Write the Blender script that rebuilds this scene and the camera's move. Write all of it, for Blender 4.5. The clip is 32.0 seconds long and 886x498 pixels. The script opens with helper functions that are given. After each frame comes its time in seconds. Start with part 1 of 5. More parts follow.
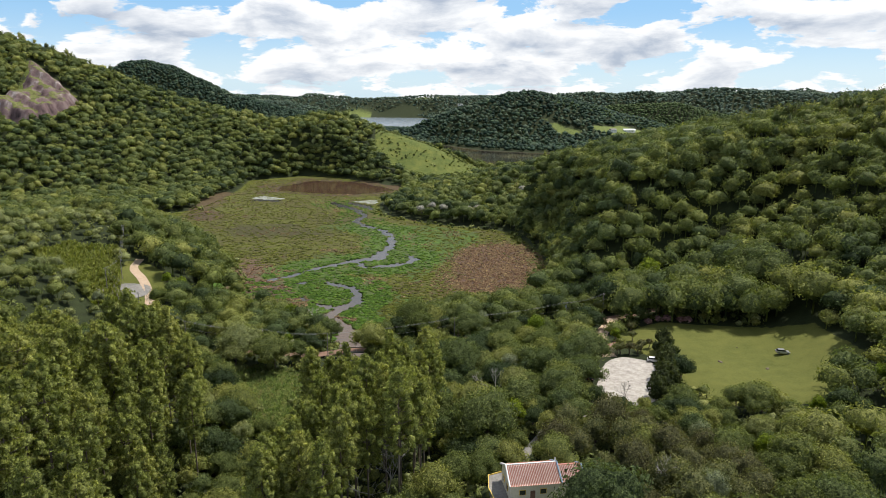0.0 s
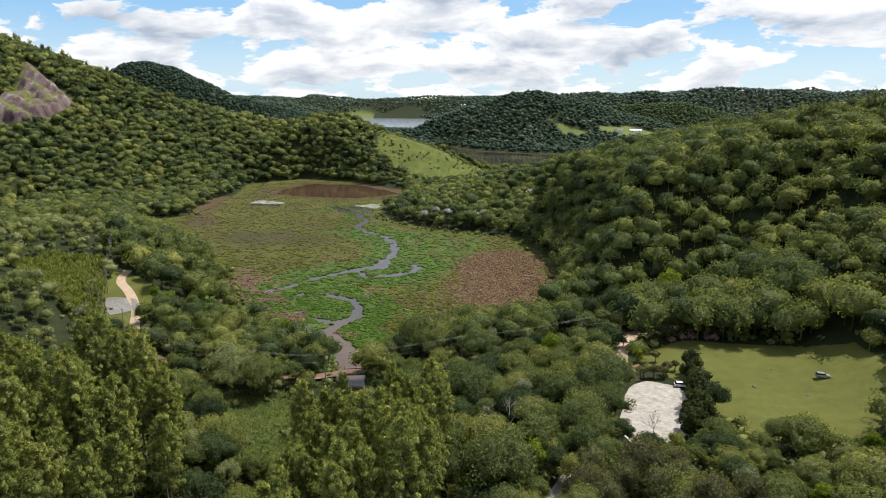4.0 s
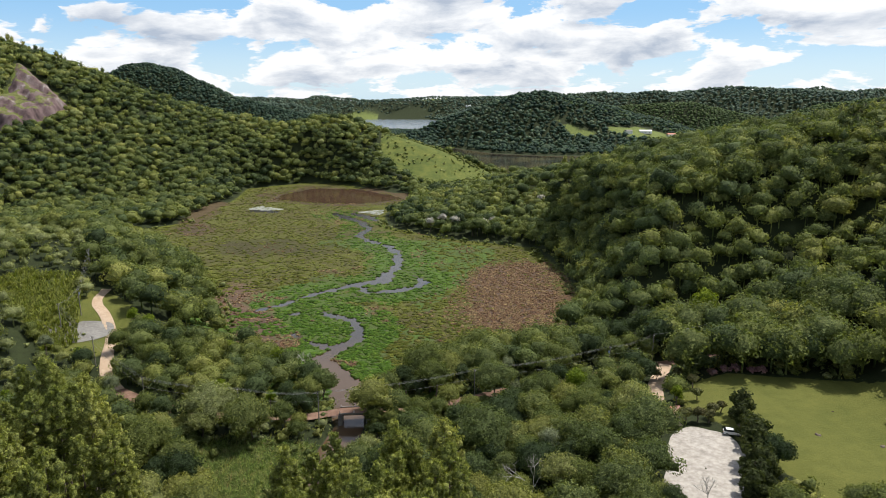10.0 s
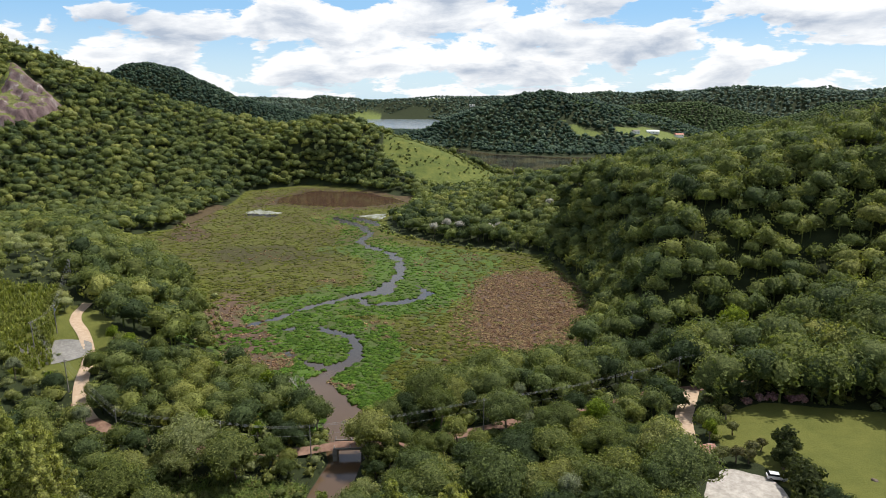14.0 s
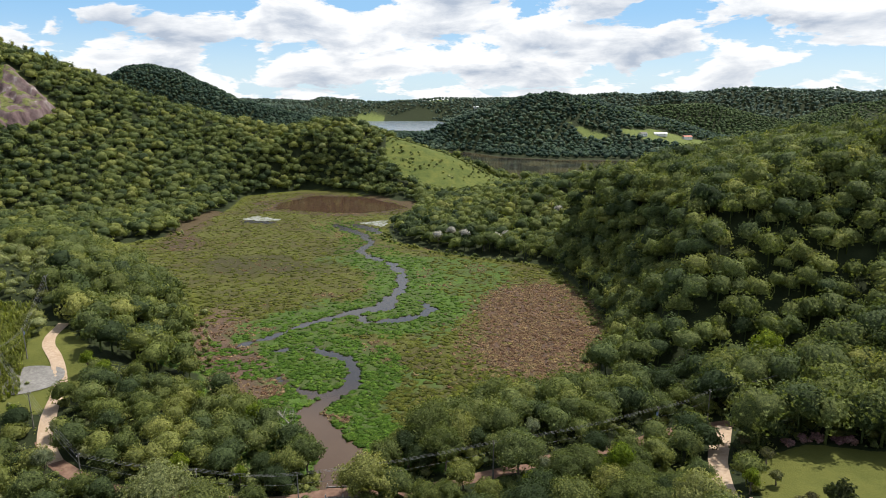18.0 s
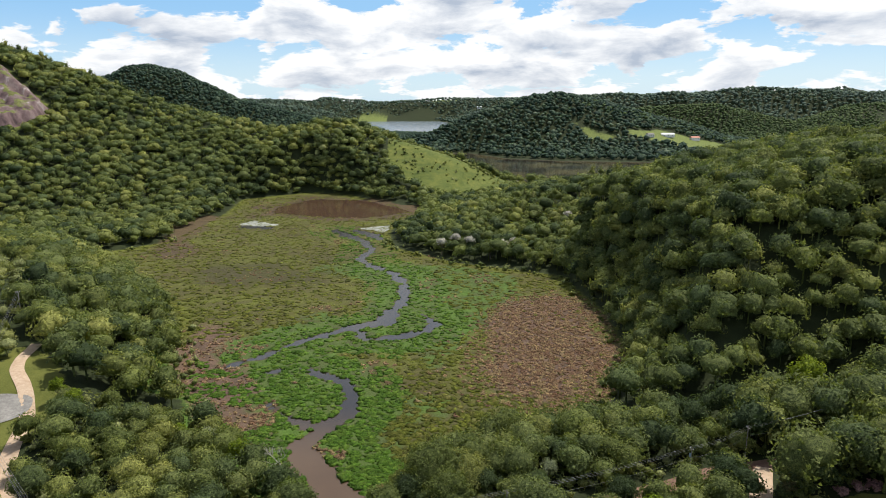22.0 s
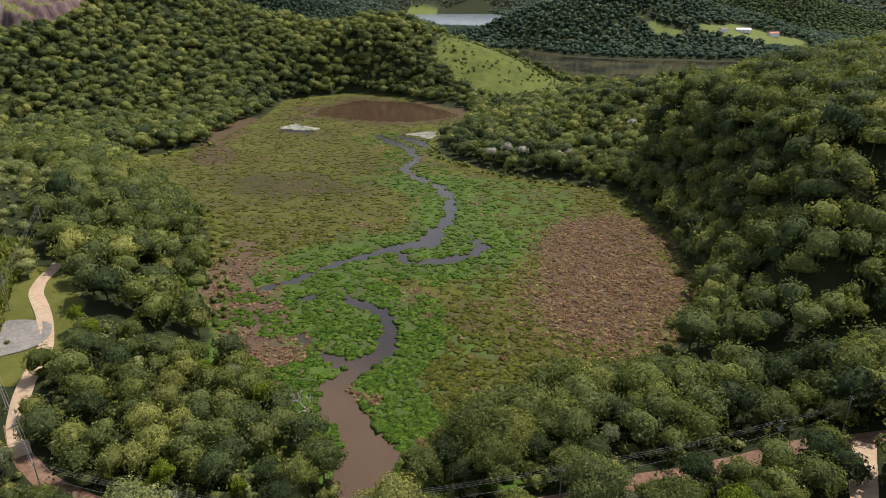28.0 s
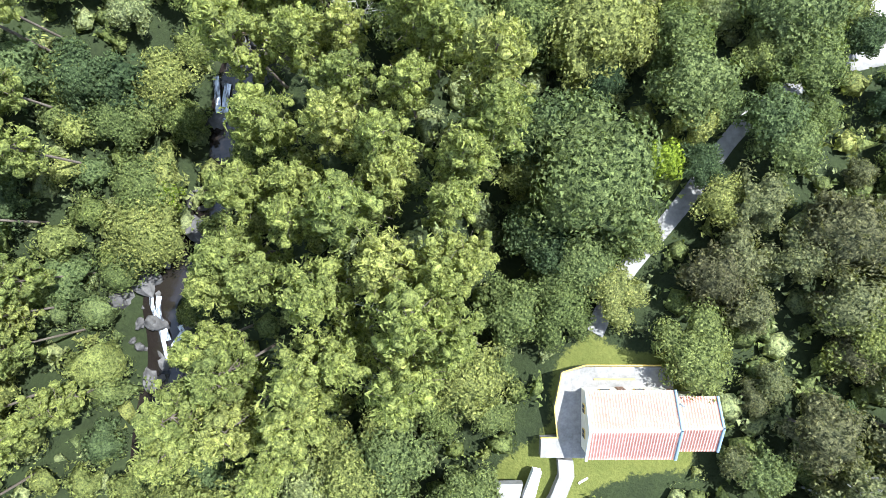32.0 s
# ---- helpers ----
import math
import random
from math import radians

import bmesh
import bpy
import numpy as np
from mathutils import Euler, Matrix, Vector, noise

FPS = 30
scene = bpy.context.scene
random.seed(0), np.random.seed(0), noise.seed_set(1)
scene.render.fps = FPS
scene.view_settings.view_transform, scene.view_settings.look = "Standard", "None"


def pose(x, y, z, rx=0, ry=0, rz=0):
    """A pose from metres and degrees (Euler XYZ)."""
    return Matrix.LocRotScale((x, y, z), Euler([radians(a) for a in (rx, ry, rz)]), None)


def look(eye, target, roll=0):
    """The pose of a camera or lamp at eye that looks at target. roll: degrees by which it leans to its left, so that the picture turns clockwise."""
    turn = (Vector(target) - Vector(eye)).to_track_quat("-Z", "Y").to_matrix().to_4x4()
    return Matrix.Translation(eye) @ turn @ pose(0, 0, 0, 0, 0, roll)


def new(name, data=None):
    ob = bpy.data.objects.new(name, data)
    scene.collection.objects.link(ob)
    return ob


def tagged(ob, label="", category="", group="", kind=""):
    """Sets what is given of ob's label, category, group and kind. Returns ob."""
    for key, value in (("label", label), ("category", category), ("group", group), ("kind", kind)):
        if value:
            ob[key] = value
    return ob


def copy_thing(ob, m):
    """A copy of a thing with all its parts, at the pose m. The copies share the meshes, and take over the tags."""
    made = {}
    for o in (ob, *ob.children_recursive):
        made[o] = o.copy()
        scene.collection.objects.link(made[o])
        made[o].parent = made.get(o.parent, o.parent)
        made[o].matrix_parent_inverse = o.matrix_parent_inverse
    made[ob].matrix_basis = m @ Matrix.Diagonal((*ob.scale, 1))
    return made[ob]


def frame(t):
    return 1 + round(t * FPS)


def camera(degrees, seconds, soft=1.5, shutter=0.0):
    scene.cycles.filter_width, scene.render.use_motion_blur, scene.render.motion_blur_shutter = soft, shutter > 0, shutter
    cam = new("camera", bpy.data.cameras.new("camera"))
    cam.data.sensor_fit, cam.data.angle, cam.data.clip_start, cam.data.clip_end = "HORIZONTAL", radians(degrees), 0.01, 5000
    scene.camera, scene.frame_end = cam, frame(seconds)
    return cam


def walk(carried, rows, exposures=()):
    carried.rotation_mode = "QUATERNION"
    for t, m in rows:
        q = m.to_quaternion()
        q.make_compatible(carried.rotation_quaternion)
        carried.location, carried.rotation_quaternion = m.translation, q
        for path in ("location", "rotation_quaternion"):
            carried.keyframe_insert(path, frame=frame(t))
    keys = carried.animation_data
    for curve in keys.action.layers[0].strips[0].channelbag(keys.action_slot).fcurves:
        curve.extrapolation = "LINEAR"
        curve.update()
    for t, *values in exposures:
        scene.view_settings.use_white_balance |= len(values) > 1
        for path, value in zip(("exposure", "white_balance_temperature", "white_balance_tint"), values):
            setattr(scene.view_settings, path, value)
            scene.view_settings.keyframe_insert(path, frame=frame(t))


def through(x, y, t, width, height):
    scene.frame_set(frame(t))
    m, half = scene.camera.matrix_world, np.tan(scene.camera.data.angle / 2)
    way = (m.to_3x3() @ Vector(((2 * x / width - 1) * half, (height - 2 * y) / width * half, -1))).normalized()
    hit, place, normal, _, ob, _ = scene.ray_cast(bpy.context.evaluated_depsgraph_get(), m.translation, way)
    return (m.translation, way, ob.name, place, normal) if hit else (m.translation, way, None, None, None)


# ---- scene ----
cam = camera(69.0, 32.0, soft=0.5)
PATH = [
    (0.0, pose(5.27, -18.73, 93.84, 76.54, -0.42, -0.24)),
    (1.0, pose(5.00, -14.08, 93.83, 76.55, -0.37, -0.19)),
    (2.0, pose(4.72, -9.45, 93.83, 76.56, -0.32, -0.13)),
    (3.0, pose(4.45, -4.87, 93.82, 76.56, -0.27, -0.07)),
    (5.5, pose(3.72, 6.05, 93.80, 76.63, -0.15, 0.07)),
    (7.0, pose(3.42, 12.60, 93.79, 76.60, -0.08, 0.14)),
    (8.0, pose(3.20, 17.12, 93.79, 76.61, -0.05, 0.24)),
    (9.0, pose(2.95, 21.83, 93.79, 76.61, -0.02, 0.32)),
    (10.0, pose(2.69, 26.68, 93.80, 76.64, 0.01, 0.37)),
    (11.0, pose(2.43, 31.56, 93.81, 76.64, 0.04, 0.43)),
    (12.0, pose(2.21, 36.39, 93.82, 76.63, 0.04, 0.50)),
    (13.0, pose(2.03, 41.16, 93.84, 76.63, 0.05, 0.57)),
    (14.0, pose(1.88, 45.93, 93.89, 76.61, 0.05, 0.66)),
    (16.5, pose(1.53, 58.10, 94.54, 76.61, 0.06, 0.85)),
    (18.0, pose(1.41, 65.61, 94.72, 76.72, 0.10, 0.99)),
    (19.0, pose(1.28, 70.55, 94.82, 76.74, 0.12, 1.07)),
    (20.0, pose(1.06, 75.41, 94.90, 76.72, 0.13, 1.13)),
    (21.0, pose(0.73, 80.21, 94.97, 76.71, 0.14, 1.19)),
    (22.0, pose(0.34, 84.95, 95.03, 76.73, 0.14, 1.24)),
    (23.0, pose(-0.07, 89.67, 95.08, 76.76, 0.15, 1.30)),
    (23.5, pose(-0.29, 92.03, 95.09, 76.75, 0.17, 1.34)),
    (24.0, pose(-0.51, 94.38, 95.11, 76.75, 0.20, 1.62)),
    (24.3, pose(-0.63, 95.79, 95.12, 76.77, 0.24, 3.09)),
    (24.5, pose(-0.71, 96.73, 95.12, 76.78, 0.27, 4.06)),
    (25.0, pose(-0.89, 99.07, 95.13, 76.81, 0.33, 5.26)),
    (25.5, pose(-1.07, 101.40, 95.13, 76.81, 0.32, 5.30)),
    (27.5, pose(-1.41, 110.32, 95.10, 76.76, 0.30, 5.46)),
    (27.7, pose(-1.23, 110.44, 95.09, 73.83, 0.28, 5.47)),
    (28.0, pose(-0.96, 110.58, 95.09, 67.89, 0.25, 5.65)),
    (28.5, pose(-0.59, 110.72, 95.09, 57.78, 0.17, 5.89)),
    (29.0, pose(-0.38, 110.74, 95.10, 47.64, 0.08, 6.11)),
    (29.2, pose(-0.32, 110.73, 95.10, 43.63, 0.05, 6.18)),
    (29.5, pose(-0.25, 110.72, 95.10, 42.62, 0.00, 6.24)),
    (30.0, pose(-0.19, 110.68, 95.10, 39.17, 0.00, 6.35)),
    (30.5, pose(-0.19, 110.63, 95.11, 29.06, 0.00, 6.49)),
    (31.0, pose(-0.24, 110.60, 95.11, 18.93, 0.00, 6.73)),
    (31.5, pose(-0.33, 110.59, 95.11, 8.81, 0.00, 7.00)),
    (32.0, pose(-0.50, 110.60, 95.11, -1.27, 0.00, 7.25)),
]
EXPOSURES = [(0.0, 0.06, 6450, 10), (27.5, 0.06, 6450, 10), (28.0, -0.05, 6700, 14), (28.5, 0.55, 6450, 8), (29.0, 0.85, 6050, 8), (30.0, 1.40, 5650, 8), (31.0, 1.64, 5560, 8), (32.0, 1.58, 5480, 8)]
walk(cam, PATH, EXPOSURES)

# ---- light ----
SUN_AZ, SUN_EL = radians(52), radians(61)   # clockwise from +y, and height
world = bpy.data.worlds.new("sky")
scene.world = world
world.use_nodes = True
wn = world.node_tree.nodes
wl = world.node_tree.links
wn.clear()


def wnode(kind, **kw):
    n = wn.new(kind)
    for k, v in kw.items():
        n.inputs[k].default_value = v
    return n


def wmath(op, a, b=None):
    n = wn.new("ShaderNodeMath")
    n.operation = op
    for i, s in enumerate((a, b)):
        if s is None:
            continue
        if isinstance(s, (int, float)):
            n.inputs[i].default_value = s
        else:
            wl.new(s, n.inputs[i])
    return n.outputs[0]


sky = wn.new("ShaderNodeTexSky")
sky.sky_type = "NISHITA"
sky.sun_disc = False
sky.sun_elevation, sky.sun_rotation = SUN_EL, SUN_AZ
sky.air_density, sky.dust_density, sky.ozone_density = 1.0, 0.6, 1.5
coord = wn.new("ShaderNodeTexCoord")
sep = wn.new("ShaderNodeSeparateXYZ")
wl.new(coord.outputs["Generated"], sep.inputs[0])
up = wmath("MAXIMUM", sep.outputs[2], 0.0)


def cloud_density(lift):
    comb = wn.new("ShaderNodeCombineXYZ")
    wl.new(wmath("MULTIPLY", sep.outputs[0], 8.6), comb.inputs[0])
    wl.new(wmath("MULTIPLY", sep.outputs[1], 8.6), comb.inputs[1])
    wl.new(wmath("ADD", wmath("MULTIPLY", up, 25.0), lift), comb.inputs[2])
    n = wnode("ShaderNodeTexNoise", Scale=1.0, Detail=10.0, Roughness=0.56, Distortion=0.25)
    wl.new(comb.outputs[0], n.inputs["Vector"])
    return n.outputs["Fac"]


def wspan(v, a, b):
    n = wn.new("ShaderNodeMapRange")
    n.interpolation_type = "SMOOTHSTEP"
    n.inputs["From Min"].default_value, n.inputs["From Max"].default_value = a, b
    wl.new(v, n.inputs["Value"])
    return n.outputs[0]


def gap_at(x, z, wx, wz):
    """A clearing in the cloud cover round one direction of the sky."""
    dx = wmath("DIVIDE", wmath("SUBTRACT", sep.outputs[0], x), wx)
    dz = wmath("DIVIDE", wmath("SUBTRACT", sep.outputs[2], z), wz)
    return wmath("EXPONENT", wmath("MULTIPLY", wmath("ADD", wmath("MULTIPLY", dx, dx), wmath("MULTIPLY", dz, dz)), -1.0))


here, above = cloud_density(3.0), cloud_density(3.4)
clear = wmath("ADD", wmath("MULTIPLY", gap_at(-0.50, 0.135, 0.19, 0.04), 0.24), wmath("MULTIPLY", gap_at(0.28, 0.12, 0.07, 0.05), 0.13))
clear = wmath("SUBTRACT", clear, wmath("MULTIPLY", gap_at(-0.06, 0.10, 0.26, 0.06), 0.075))
body = wmath("SUBTRACT", wmath("ADD", here, 0.035), clear)
edge = wspan(body, 0.465, 0.515)
# white heads, grey bellies where more cloud lies above
belly = wn.new("ShaderNodeValToRGB")
belly.color_ramp.elements[0].position, belly.color_ramp.elements[0].color = 0.47, (1.0, 1.0, 1.0, 1)
belly.color_ramp.elements[1].position, belly.color_ramp.elements[1].color = 0.68, (0.46, 0.52, 0.62, 1)
wl.new(above, belly.inputs["Fac"])
mask = wn.new("ShaderNodeMath")
mask.operation = "MULTIPLY"
wl.new(edge, mask.inputs[0])
wl.new(wmath("SUBTRACT", 0.95, wmath("MULTIPLY", wspan(up, 0.27, 0.5), 0.45)), mask.inputs[1])
hz = wmath("MULTIPLY", wmath("SUBTRACT", 1.0, wspan(up, 0.12, 0.45)), 0.8)
veil = wn.new("ShaderNodeMix")
veil.data_type = "RGBA"
wl.new(hz, veil.inputs[0])
wl.new(sky.outputs[0], veil.inputs[6])
low_sky = wn.new("ShaderNodeMix")
low_sky.data_type = "RGBA"
low_sky.inputs[6].default_value, low_sky.inputs[7].default_value = (5.2, 6.8, 7.8, 1), (2.3, 4.6, 7.3, 1)
wl.new(wspan(up, 0.0, 0.13), low_sky.inputs[0])
wl.new(low_sky.outputs[2], veil.inputs[7])
bg_sky = wnode("ShaderNodeBackground", Strength=0.125)
wl.new(veil.outputs[2], bg_sky.inputs["Color"])
bg_cloud = wnode("ShaderNodeBackground", Strength=1.0)
wl.new(belly.outputs[0], bg_cloud.inputs["Color"])
mix = wn.new("ShaderNodeMixShader")
wl.new(mask.outputs[0], mix.inputs[0])
wl.new(bg_sky.outputs[0], mix.inputs[1])
wl.new(bg_cloud.outputs[0], mix.inputs[2])
wout = wn.new("ShaderNodeOutputWorld")
wl.new(mix.outputs[0], wout.inputs[0])

sun_data = bpy.data.lights.new("sun", "SUN")
sun_data.energy, sun_data.angle, sun_data.color = 4.9, radians(0.55), (1.0, 0.95, 0.86)
sun = new("sun", sun_data)
sun_way = Vector((math.sin(SUN_AZ) * math.cos(SUN_EL), math.cos(SUN_AZ) * math.cos(SUN_EL), math.sin(SUN_EL)))
sun.matrix_world = look(sun_way * 300, (0, 0, 0))


# ---- materials ----
class Mat:
    """A small wrapper to write node materials in few lines."""

    def __init__(self, name, rough=0.8, metal=0.0, spec=0.3):
        self.m = bpy.data.materials.new(name)
        self.m.use_nodes = True
        self.n, self.l = self.m.node_tree.nodes, self.m.node_tree.links
        self.p = self.n["Principled BSDF"]
        self.out = self.n["Material Output"]
        self.p.inputs["Roughness"].default_value = rough
        self.p.inputs["Metallic"].default_value = metal
        self.p.inputs["Specular IOR Level"].default_value = spec

    def node(self, kind, **kw):
        n = self.n.new(kind)
        for k, v in kw.items():
            n.inputs[k].default_value = v
        return n

    def pos(self):
        return self.n.new("ShaderNodeNewGeometry").outputs["Position"]

    def noise(self, scale, detail=5.0, rough=0.55, vec=None, stretch=None):
        t = self.node("ShaderNodeTexNoise", Scale=scale, Detail=detail, Roughness=rough)
        v = vec or self.pos()
        if stretch:
            mp = self.n.new("ShaderNodeMapping")
            mp.inputs["Scale"].default_value = stretch
            self.l.new(v, mp.inputs["Vector"])
            v = mp.outputs[0]
        self.l.new(v, t.inputs["Vector"])
        return t.outputs["Fac"]

    def ramp(self, fac, *stops):
        r = self.n.new("ShaderNodeValToRGB")
        e = r.color_ramp.elements
        while len(e) < len(stops):
            e.new(0.5)
        for el, (p, c) in zip(e, stops):
            el.position, el.color = p, (*c, 1)
        self.l.new(fac, r.inputs["Fac"])
        return r.outputs["Color"]

    def mix(self, fac, a, b, kind="MIX"):
        m = self.n.new("ShaderNodeMix")
        m.data_type, m.blend_type = "RGBA", kind
        for s, i in ((fac, 0), (a, 6), (b, 7)):
            if isinstance(s, (int, float)):
                m.inputs[i].default_value = s
            elif isinstance(s, tuple):
                m.inputs[i].default_value = (*s, 1)
            else:
                self.l.new(s, m.inputs[i])
        return m.outputs[2]

    def math(self, op, a, b=0.0):
        m = self.n.new("ShaderNodeMath")
        m.operation = op
        for i, s in enumerate((a, b)):
            if isinstance(s, (int, float)):
                m.inputs[i].default_value = s
            else:
                self.l.new(s, m.inputs[i])
        return m.outputs[0]

    def span(self, v, a, b):
        m = self.node("ShaderNodeMapRange", **{"From Min": a, "From Max": b})
        m.interpolation_type = "SMOOTHSTEP"
        self.l.new(v, m.inputs["Value"])
        return m.outputs[0]

    def attr(self, name):
        a = self.n.new("ShaderNodeAttribute")
        a.attribute_name = name
        return a.outputs["Fac"]

    def color(self, c):
        if isinstance(c, tuple):
            self.p.inputs["Base Color"].default_value = (*c, 1)
        else:
            self.l.new(c, self.p.inputs["Base Color"])
        return self

    def bump(self, height, strength=0.5, dist=0.05):
        b = self.node("ShaderNodeBump", Strength=strength, Distance=dist)
        self.l.new(height, b.inputs["Height"])
        self.l.new(b.outputs[0], self.p.inputs["Normal"])
        return self


def grainy(name, c1, c2, scale=3.0, rough=0.85, spec=0.2, bump=0.3, metal=0.0, big=0.15):
    """Two-scale mottled surface between two base colours."""
    m = Mat(name, rough, metal, spec)
    a = m.noise(scale, 6.0, 0.6)
    b = m.noise(big, 3.0, 0.5)
    f = m.math("ADD", m.math("MULTIPLY", a, 0.6), m.math("MULTIPLY", b, 0.4))
    m.color(m.ramp(f, (0.35, c1), (0.65, c2)))
    if bump:
        m.bump(a, bump, 0.05)
    return m.m


GREENS = ((0.0, (0.052, 0.076, 0.037)), (0.2, (0.108, 0.140, 0.063)), (0.4, (0.159, 0.183, 0.057)), (0.58, (0.153, 0.183, 0.076)),
          (0.76, (0.213, 0.232, 0.077)), (0.9, (0.275, 0.278, 0.094)), (1.0, (0.276, 0.296, 0.146)))


def leaf_mat(name, stops=GREENS, source="object", shine=0.1, through=0.36):
    """Foliage: one tone per tree, varied leaf by leaf, speckled with painted gap shade, with light that shines through.
    """
    m = Mat(name, 0.65, 0.0, shine)
    if source == "object":
        tone = m.n.new("ShaderNodeObjectInfo").outputs["Random"]
    else:
        tone = m.attr("tint")
    base = m.ramp(tone, *stops)
    leaf = m.n.new("ShaderNodeNewGeometry").outputs["Random Per Island"]
    vary = m.ramp(leaf, (0.0, (0.66, 0.70, 0.66)), (0.5, (0.97, 0.97, 0.97)), (1.0, (1.28, 1.27, 1.18)))
    col = m.mix(1.0, base, vary, "MULTIPLY")
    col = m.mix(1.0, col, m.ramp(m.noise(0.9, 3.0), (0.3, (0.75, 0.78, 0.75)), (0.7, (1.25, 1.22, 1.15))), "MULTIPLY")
    gap_speckle = m.noise(3.4, 4.0, 0.7)
    # low end of the speckle darkens the colour for shaded gaps between leaves
    col = m.mix(1.0, col, m.ramp(gap_speckle, (0.38, (0.40, 0.45, 0.42)), (0.5, (0.98, 0.98, 0.98)), (0.62, (1.42, 1.42, 1.26))), "MULTIPLY")
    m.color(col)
    clump = m.math("ADD", m.noise(1.3, 2.0), m.math("MULTIPLY", gap_speckle, 0.8))
    m.bump(clump, 0.9, 0.45)
    t = m.node("ShaderNodeBsdfTranslucent")
    m.l.new(m.mix(1.0, col, (1.25, 1.3, 0.6), "MULTIPLY"), t.inputs["Color"])
    mx = m.node("ShaderNodeMixShader", Fac=through)
    m.l.new(m.p.outputs[0], mx.inputs[1])
    m.l.new(t.outputs[0], mx.inputs[2])
    m.l.new(mx.outputs[0], m.out.inputs["Surface"])
    return m.m


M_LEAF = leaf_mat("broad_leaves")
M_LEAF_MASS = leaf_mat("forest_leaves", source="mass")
# far hill greens shifted to blue: distance haze painted into the leaf colour
HILL_HAZE = ((0.0, (0.036, 0.064, 0.056)), (0.4, (0.058, 0.096, 0.074)), (0.75, (0.088, 0.130, 0.094)), (1.0, (0.160, 0.198, 0.158)))
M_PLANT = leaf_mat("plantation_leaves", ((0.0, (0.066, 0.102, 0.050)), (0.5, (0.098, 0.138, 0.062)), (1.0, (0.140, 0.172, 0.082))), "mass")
M_LEAF_HILL_HAZE = leaf_mat("hazed_hill_leaves", HILL_HAZE, "mass")
PINES = ((0.0, (0.220, 0.246, 0.084)), (0.5, (0.276, 0.298, 0.097)), (1.0, (0.321, 0.327, 0.112)))
# paler blue-grey leaf tones stand in for aerial haze on the horizon woods
HORIZON_HAZE = ((0.0, (0.095, 0.138, 0.125)), (0.5, (0.120, 0.165, 0.145)), (1.0, (0.155, 0.195, 0.160)))
M_LEAF_HORIZON_HAZE = leaf_mat("hazed_horizon_leaves", HORIZON_HAZE, "mass")
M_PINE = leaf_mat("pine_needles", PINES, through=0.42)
SILVER = ((0.0, (0.21, 0.235, 0.155)), (1.0, (0.30, 0.32, 0.235)))
M_SILVER = leaf_mat("silver_leaves", SILVER)
M_BARK = grainy("bark", (0.10, 0.075, 0.055), (0.24, 0.20, 0.16), 6.0)
M_ROAD = grainy("dirt_road", (0.36, 0.25, 0.16), (0.52, 0.40, 0.29), 1.2, big=0.12)
M_REDROAD = grainy("red_dirt_road", (0.12, 0.064, 0.044), (0.27, 0.170, 0.122), 0.8, big=0.1)
M_GRAVEL = grainy("pale_gravel", (0.27, 0.245, 0.215), (0.50, 0.46, 0.41), 0.9, big=0.35)
M_PAVE = grainy("worn_paving", (0.17, 0.16, 0.145), (0.30, 0.285, 0.26), 1.2, big=0.2)
M_SILT = grainy("pale_silt", (0.11, 0.12, 0.07), (0.42, 0.43, 0.40), 0.3, big=0.12)
M_CONC = grainy("concrete", (0.15, 0.14, 0.125), (0.28, 0.265, 0.24), 2.0)
M_WALL = grainy("cream_plaster", (0.62, 0.57, 0.44), (0.74, 0.70, 0.58), 2.0, big=0.4)
M_WHITE = grainy("white_paint", (0.70, 0.70, 0.68), (0.80, 0.80, 0.78), 3.0)
M_TILE = grainy("red_roof_tile", (0.42, 0.17, 0.12), (0.58, 0.29, 0.22), 3.0, big=0.5)
M_TILEPALE = grainy("bleached_roof_tile", (0.66, 0.52, 0.45), (0.76, 0.64, 0.57), 3.0, big=0.5)
M_YELLOW = grainy("yellow_paint", (0.62, 0.42, 0.08), (0.75, 0.55, 0.16), 3.0)
M_ROCK = grainy("rock", (0.045, 0.042, 0.04), (0.16, 0.15, 0.14), 0.8, bump=0.8)
M_DARK = grainy("dark_metal", (0.03, 0.03, 0.035), (0.06, 0.06, 0.065), 3.0, rough=0.5)
M_GALV = grainy("galvanised_wire", (0.22, 0.22, 0.22), (0.34, 0.34, 0.33), 2.0, rough=0.6, metal=0.0, bump=0)


